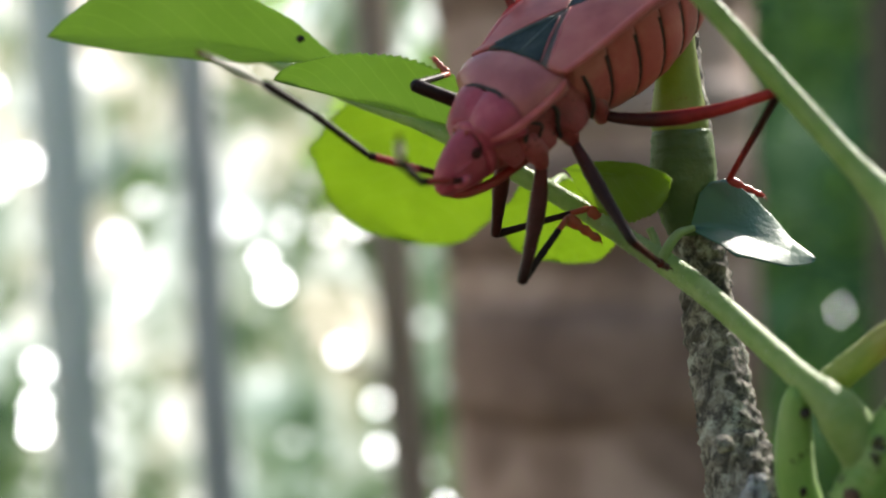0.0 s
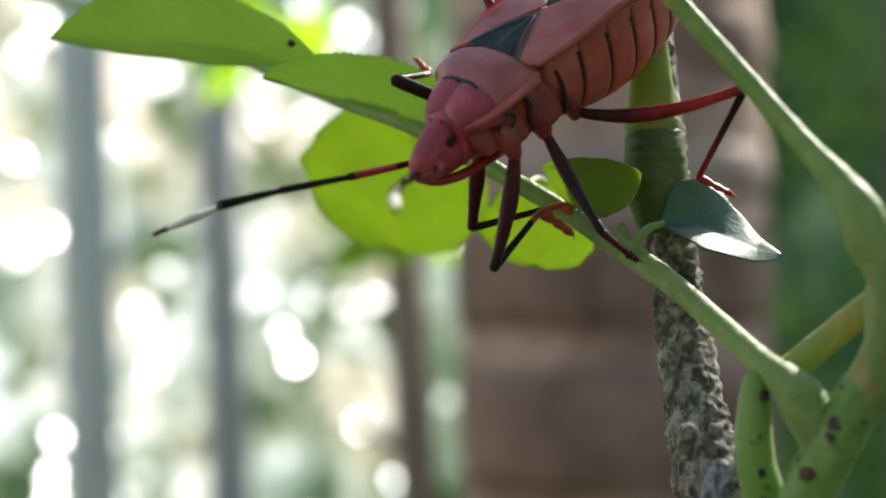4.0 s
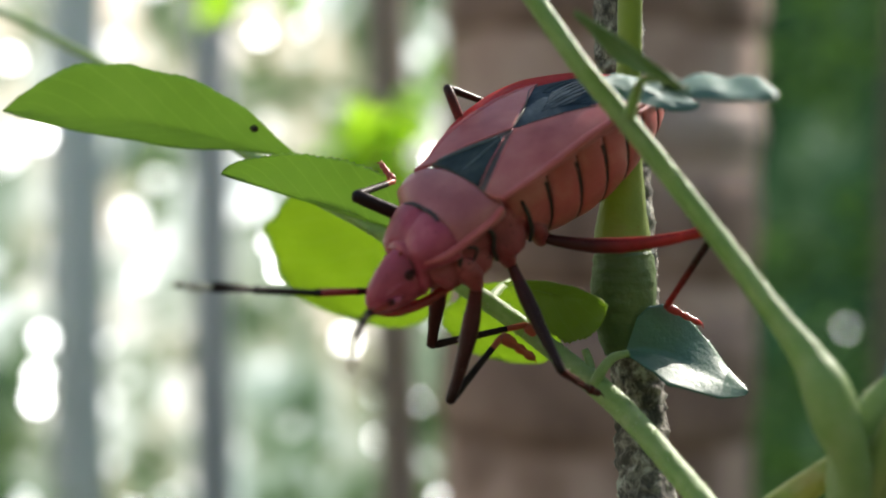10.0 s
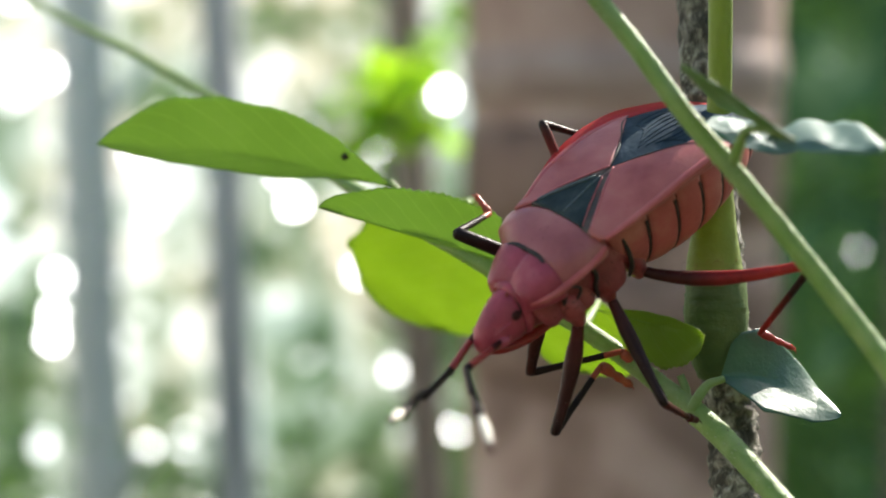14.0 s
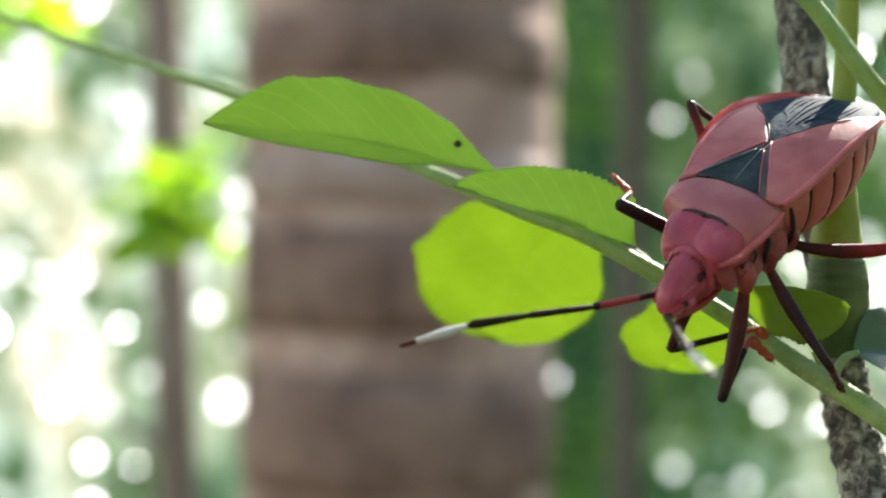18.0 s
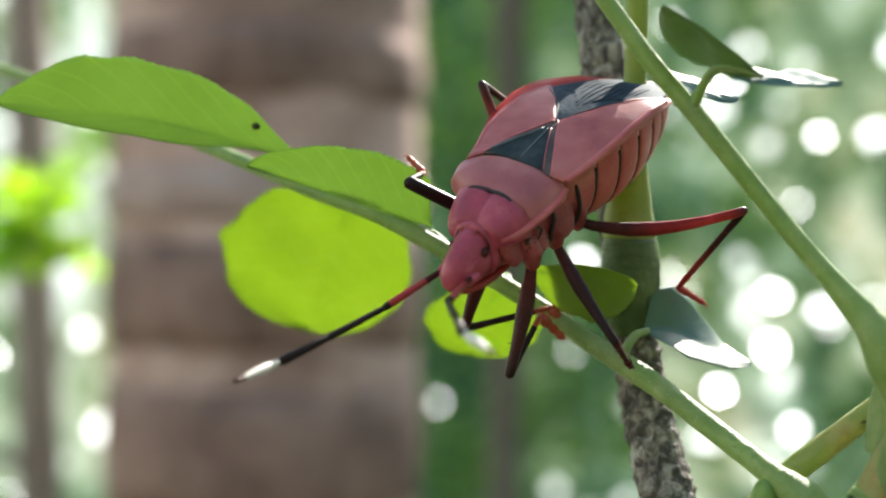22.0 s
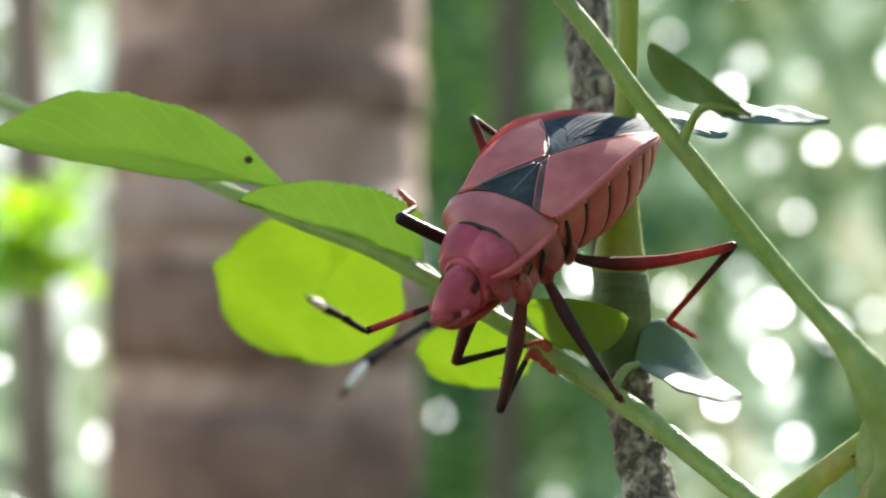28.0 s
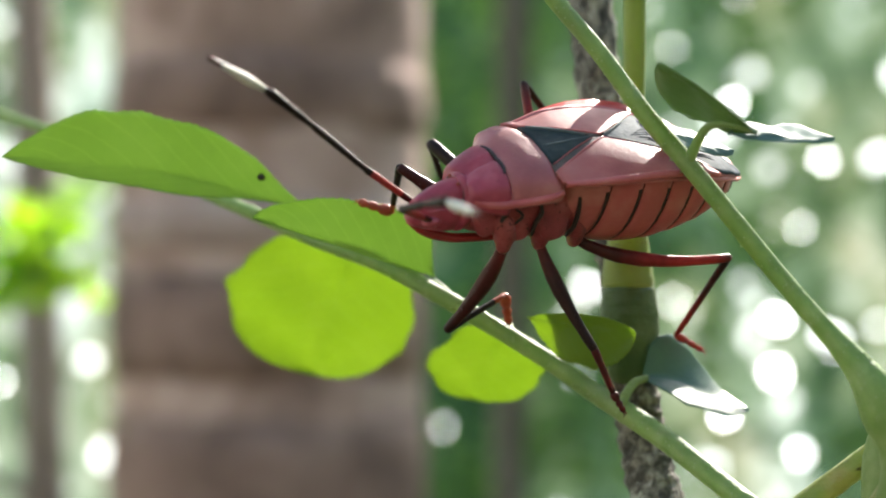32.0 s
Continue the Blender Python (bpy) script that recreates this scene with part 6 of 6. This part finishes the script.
    move_feeler(FEELERS['RIGHT'], (10.6, -1.2, -0.7), (
        (0, (13.93, -2.81, 2.51), (16.02, -3.40, 6.79), (18.15, -3.45, 10.18), (21.17, -3.51, 14.16)),
        (0.5, (14.14, -3.11, 2.09), (17.37, -3.64, 5.60), (20.11, -3.99, 8.50), (23.92, -3.53, 11.71)),
        (1, (14.93, -3.24, -1.74), (19.27, -5.01, -2.77), (22.95, -6.27, -3.73), (27.71, -4.92, -4.41)),
        (1.5, (13.99, -2.73, 2.49), (16.81, -5.19, 5.50), (19.10, -7.08, 8.17), (23.05, -7.23, 11.24)),
        (2, (15.24, -2.75, -0.95), (19.98, -3.19, -0.36), (23.95, -3.46, 0.10), (28.44, -1.45, 0.99)),
        (2.5, (15.07, -3.02, -1.51), (19.83, -3.62, -1.69), (23.62, -4.80, -2.23), (28.48, -3.63, -2.25)),
        (3, (15.49, -1.10, -0.48), (20.20, -0.58, 0.29), (23.73, 1.07, 1.24), (27.50, 3.89, 2.91)),
        (3.5, (15.24, -2.16, 0.56), (19.74, -3.16, 1.87), (23.56, -4.00, 2.72), (28.50, -3.72, 3.47)),
        (5.5, (15.27, -1.60, 0.73), (19.78, -2.20, 2.26), (23.33, -3.86, 3.06), (27.94, -2.78, 4.66)),
        (6, (15.39, -2.00, -0.04), (20.00, -2.62, 1.12), (23.81, -2.58, 2.35), (28.08, -0.45, 3.85)),
        (6.5, (14.96, -1.99, 1.38), (19.26, -2.50, 3.47), (22.93, -2.58, 5.06), (27.17, -1.36, 7.41)),
        (7, (15.17, -2.77, -1.49), (19.90, -2.09, -0.98), (23.87, -2.48, -1.19), (27.65, 0.66, -0.29)),
        (7.5, (15.43, -2.03, -0.83), (20.22, -2.13, -0.69), (24.03, -3.33, -0.93), (28.62, -1.50, -0.15)),
        (8, (15.03, -2.24, -2.53), (19.45, -3.11, -4.18), (23.14, -3.56, -5.65), (27.38, -0.91, -5.68)),
        (8.5, (14.90, 0.81, -1.91), (18.78, 3.62, -2.21), (21.91, 6.11, -2.20), (25.20, 9.77, -1.32)),
        (9, (15.17, -1.19, -2.48), (18.87, 1.85, -2.61), (22.24, 3.99, -2.87), (25.23, 7.95, -2.22)),
        (9.5, (15.03, -1.53, 1.37), (19.20, -1.59, 3.75), (22.73, -1.92, 5.61), (26.41, 0.26, 8.19)),
        (10, (14.64, -0.59, 2.01), (18.42, -0.03, 4.91), (21.16, 1.44, 7.43), (23.94, 4.37, 10.37)),
        (10.5, (15.35, -0.61, 0.34), (19.86, -0.22, 1.93), (23.65, -0.15, 3.22), (27.39, 2.04, 5.71)),
        (11, (15.47, -0.70, -0.66), (18.90, 2.39, 0.65), (22.20, 4.49, 1.48), (25.73, 7.42, 3.46)),
        (11.5, (15.36, -1.58, -1.80), (20.07, -0.81, -2.27), (23.70, 0.85, -1.96), (26.63, 4.36, 0.06)),
        (12, (15.48, -1.48, -0.37), (20.23, -1.98, 0.12), (24.08, -3.04, -0.00), (28.67, -1.61, 1.37)),
        (12.5, (15.47, -1.72, -0.70), (20.22, -1.45, -0.06), (24.09, -2.45, -0.27), (28.16, -0.05, 1.37)),
        (13, (15.22, -1.88, -2.18), (19.87, -0.87, -1.60), (23.62, 0.41, -1.05), (27.57, 3.24, 0.13)),
        (13.5, (14.66, 1.53, -1.02), (18.07, 4.70, 0.14), (20.80, 7.40, 1.25), (23.17, 11.06, 3.71)),
        (15.5, (15.24, -2.31, 0.43), (19.10, -2.62, 3.26), (22.17, -2.21, 5.79), (25.56, -0.12, 8.83)),
        (16, (15.38, -2.21, -0.37), (19.84, -2.03, 1.40), (23.32, -1.02, 3.10), (27.26, 0.43, 5.81)),
        (16.5, (14.99, -2.83, 0.75), (18.61, -3.98, 3.68), (21.57, -5.51, 5.90), (25.58, -5.09, 8.86)),
        (17, (15.12, -2.79, 0.31), (19.47, -3.02, 2.33), (23.07, -3.23, 4.07), (27.55, -3.47, 6.27)),
        (17.5, (14.96, -3.36, -1.25), (19.01, -5.90, -1.68), (22.79, -7.21, -1.47), (27.72, -7.70, -0.81)),
        (18, (14.95, -3.15, 0.44), (19.15, -4.93, 1.93), (22.56, -6.82, 2.81), (27.16, -8.59, 3.65)),
        (18.5, (14.85, -3.53, 0.06), (19.21, -4.99, 1.42), (22.60, -6.92, 2.27), (26.97, -8.49, 4.15)),
        (19, (15.37, -2.25, -0.25), (19.65, -4.42, -0.25), (22.97, -6.54, -0.93), (27.29, -8.83, -1.98)),
        (19.5, (15.13, -2.89, -1.48), (19.27, -5.09, -2.53), (22.79, -6.86, -3.23), (27.58, -6.74, -1.83)),
        (20, (15.30, -2.48, -1.27), (19.83, -4.04, -1.42), (23.79, -4.60, -1.26), (28.78, -4.29, -1.12)),
        (20.5, (15.05, -3.08, -1.51), (19.46, -4.95, -1.82), (23.43, -5.27, -1.42), (28.41, -4.94, -1.22)),
        (21, (15.40, -2.18, -0.81), (19.34, -4.77, -1.70), (22.71, -6.84, -2.29), (27.57, -6.16, -1.33)),
        (21.5, (15.42, -2.04, -0.45), (20.09, -2.84, 0.31), (23.92, -2.56, 1.43), (28.45, -2.27, 3.54)),
        (22, (15.18, -2.79, -1.39), (19.91, -3.48, -0.93), (23.83, -4.05, -0.39), (28.36, -3.04, 1.47)),
        (22.5, (14.55, -3.68, -2.21), (19.29, -4.20, -1.70), (23.23, -4.61, -1.10), (27.77, -3.44, 0.61)),
        (23, (14.94, -3.48, -0.76), (19.13, -4.20, 1.46), (22.65, -4.58, 3.33), (26.88, -3.45, 5.75)),
        (23.5, (15.05, -3.14, 0.01), (19.28, -4.19, 2.01), (22.81, -5.18, 3.61), (27.06, -4.91, 6.23)),
        (24, (14.61, -2.26, 1.91), (18.23, -3.01, 4.97), (21.37, -3.77, 7.33), (24.75, -6.47, 9.83)),
        (24.5, (15.40, -1.44, 0.25), (19.11, -0.21, 3.04), (22.13, 1.01, 5.36), (25.30, 3.26, 8.51)),
        (25, (14.06, -2.63, 2.46), (16.70, -2.80, 6.46), (18.73, -3.18, 9.89), (21.06, -1.73, 14.07)),
        (25.5, (14.56, -2.34, 1.95), (17.82, -3.86, 5.13), (20.64, -3.65, 7.96), (23.64, -2.49, 11.79)),
        (27.5, (15.40, -2.21, -0.66), (20.12, -2.51, 0.13), (23.94, -2.27, 1.28), (28.30, -0.57, 3.06)),
        (28, (14.41, -4.24, -1.26), (17.45, -2.88, 2.20), (20.00, -1.39, 4.90), (23.07, 0.85, 8.14)),
        (28.5, (14.38, -2.89, 1.91), (18.28, -3.36, 4.67), (21.55, -2.76, 6.90), (25.45, -0.61, 9.18)),
        (29, (14.92, -0.37, 1.46), (18.78, 1.22, 3.82), (21.87, 2.63, 5.94), (26.03, 4.46, 8.01)),
        (29.5, (14.76, -1.66, 1.85), (18.68, -0.03, 4.08), (21.61, 1.71, 6.17), (24.15, 4.77, 9.21)),
        (30, (15.46, -0.57, -0.88), (20.17, -0.26, -1.75), (23.96, 0.99, -1.59), (28.59, 2.79, -1.01)),
        (30.5, (15.47, -0.82, -1.09), (20.10, 0.42, -1.19), (23.82, 1.86, -0.86), (27.50, 4.88, 0.68)),
        (31, (15.19, -2.89, -0.43), (19.81, -2.89, 0.86), (23.17, -1.55, 2.56), (27.55, 0.50, 3.84)),
        (31.5, (14.78, -0.36, -3.11), (18.74, 1.90, -4.60), (22.05, 3.83, -5.77), (24.78, 7.98, -5.26)),
        (32, (14.65, -1.39, 2.05), (18.38, -2.48, 4.87), (21.60, -2.89, 7.20), (25.90, -2.50, 9.73)),
    ))
    move_feeler(FEELERS['LEFT'], (10.6, 1.2, -0.7), (
        (0, (14.32, 2.88, 2.01), (16.53, 6.05, 4.85), (18.30, 8.74, 7.24), (19.73, 12.31, 10.43)),
        (0.5, (14.70, 3.44, 0.79), (18.35, 6.24, 2.15), (21.55, 8.44, 3.10), (24.92, 12.01, 4.06)),
        (1, (14.94, 3.29, 0.18), (18.40, 6.38, 1.41), (21.49, 8.79, 2.21), (24.74, 12.54, 2.85)),
        (2, (14.55, 3.89, 0.40), (18.10, 6.89, 1.57), (21.19, 9.30, 2.40), (24.39, 13.09, 3.01)),
        (2.5, (14.87, 3.38, 0.32), (18.06, 6.81, 1.37), (20.88, 9.53, 2.19), (23.93, 13.47, 2.51)),
        (3, (14.59, 3.78, 0.49), (17.80, 7.12, 1.74), (20.51, 9.91, 2.69), (23.46, 13.83, 3.63)),
        (3.5, (14.00, 4.27, 1.06), (16.81, 7.70, 2.88), (19.24, 10.64, 4.09), (21.71, 14.84, 5.19)),
        (6, (14.24, 3.87, 1.21), (17.15, 7.36, 2.74), (19.81, 10.14, 3.85), (22.58, 14.13, 5.05)),
        (7, (14.23, 3.91, 1.17), (17.01, 7.47, 2.80), (19.34, 10.52, 3.93), (22.06, 14.61, 4.85)),
        (8, (14.09, 4.03, 1.26), (17.00, 7.64, 2.50), (19.41, 10.78, 3.04), (22.11, 14.96, 3.52)),
        (9, (14.29, 4.07, 0.76), (16.81, 7.83, 2.36), (19.07, 10.89, 3.59), (21.54, 15.24, 3.85)),
        (10, (13.86, 4.10, 1.54), (16.06, 7.79, 3.66), (18.03, 10.96, 5.12), (20.54, 15.02, 6.58)),
        (11, (13.77, 4.55, 0.95), (16.26, 8.28, 2.65), (18.39, 11.39, 4.00), (20.34, 15.71, 5.59)),
        (12, (14.13, 3.90, 1.37), (16.66, 7.69, 2.87), (18.69, 10.96, 3.96), (20.94, 15.20, 5.36)),
        (13, (14.55, 3.59, 0.94), (16.74, 7.64, 2.30), (18.61, 10.97, 3.49), (20.83, 15.30, 4.62)),
        (15.5, (14.76, 2.96, 1.21), (16.81, 6.81, 3.21), (18.52, 10.02, 4.87), (20.83, 14.11, 6.58)),
        (16.5, (14.54, 3.28, 1.34), (17.56, 6.47, 3.28), (19.99, 9.26, 4.80), (22.80, 13.07, 6.40)),
        (17, (14.49, 3.19, 1.52), (17.48, 6.30, 3.62), (20.09, 8.79, 5.34), (22.87, 12.50, 7.22)),
        (18, (14.81, 2.71, 1.30), (17.96, 5.87, 3.08), (20.58, 8.55, 4.47), (23.51, 12.28, 6.05)),
        (19, (14.89, 2.85, 1.00), (17.93, 6.13, 2.75), (20.30, 9.06, 4.08), (23.28, 12.88, 5.31)),
        (20, (14.81, 3.20, 0.81), (17.65, 6.69, 2.47), (20.09, 9.65, 3.63), (22.80, 13.51, 5.27)),
        (21, (14.92, 3.09, 0.62), (18.05, 6.40, 2.14), (20.72, 9.20, 3.18), (23.66, 12.96, 4.64)),
        (22, (15.04, 2.84, 0.58), (18.12, 6.11, 2.26), (20.70, 8.86, 3.59), (23.07, 13.05, 4.94)),
        (23, (14.92, 2.99, 0.77), (17.99, 6.21, 2.57), (20.59, 8.94, 3.91), (23.06, 13.29, 3.80)),
        (24, (14.91, 2.75, 1.05), (18.06, 5.97, 2.70), (20.57, 8.65, 4.28), (22.89, 12.89, 5.58)),
        (25, (14.53, 1.40, 2.22), (17.91, 3.42, 4.97), (20.72, 5.20, 7.18), (23.87, 8.08, 9.79)),
        (25.5, (14.60, 1.74, 2.07), (17.94, 3.88, 4.77), (20.79, 5.74, 6.89), (24.02, 8.58, 9.43)),
        (27.5, (15.08, 3.16, -0.46), (19.24, 5.43, 0.36), (22.66, 7.31, 1.21), (26.50, 10.31, 2.32)),
        (28, (15.01, 1.88, 1.32), (19.33, 3.15, 2.99), (22.85, 4.37, 4.45), (27.22, 6.47, 5.68)),
        (28.5, (15.18, 1.33, 1.03), (19.22, 3.01, 3.00), (22.46, 4.60, 4.73), (25.76, 7.46, 7.17)),
        (29, (14.55, -1.69, -0.41), (16.56, 1.18, 2.86), (18.19, 3.53, 5.67), (19.19, 7.04, 9.08)),
        (29.5, (13.73, 1.52, 3.06), (15.94, 3.96, 6.55), (17.64, 5.99, 9.54), (18.87, 9.02, 13.33)),
        (30, (14.36, -1.62, 0.70), (15.74, 1.03, 4.47), (16.49, 3.06, 7.83), (15.94, 6.22, 11.67)),
        (30.5, (13.99, 3.03, 2.33), (17.32, 5.21, 5.02), (20.19, 6.86, 7.26), (23.46, 9.31, 10.14)),
        (31, (13.80, 3.45, 2.25), (16.33, 6.40, 5.06), (18.16, 8.79, 7.70), (20.15, 12.07, 10.90)),
        (31.5, (12.89, 5.49, -0.11), (15.47, 9.42, 0.88), (17.60, 12.78, 1.27), (19.29, 17.42, 2.07)),
        (32, (14.31, 3.40, 1.63), (15.22, 7.38, 4.14), (15.82, 10.78, 6.18), (16.47, 15.45, 7.82)),
    ))


motions()
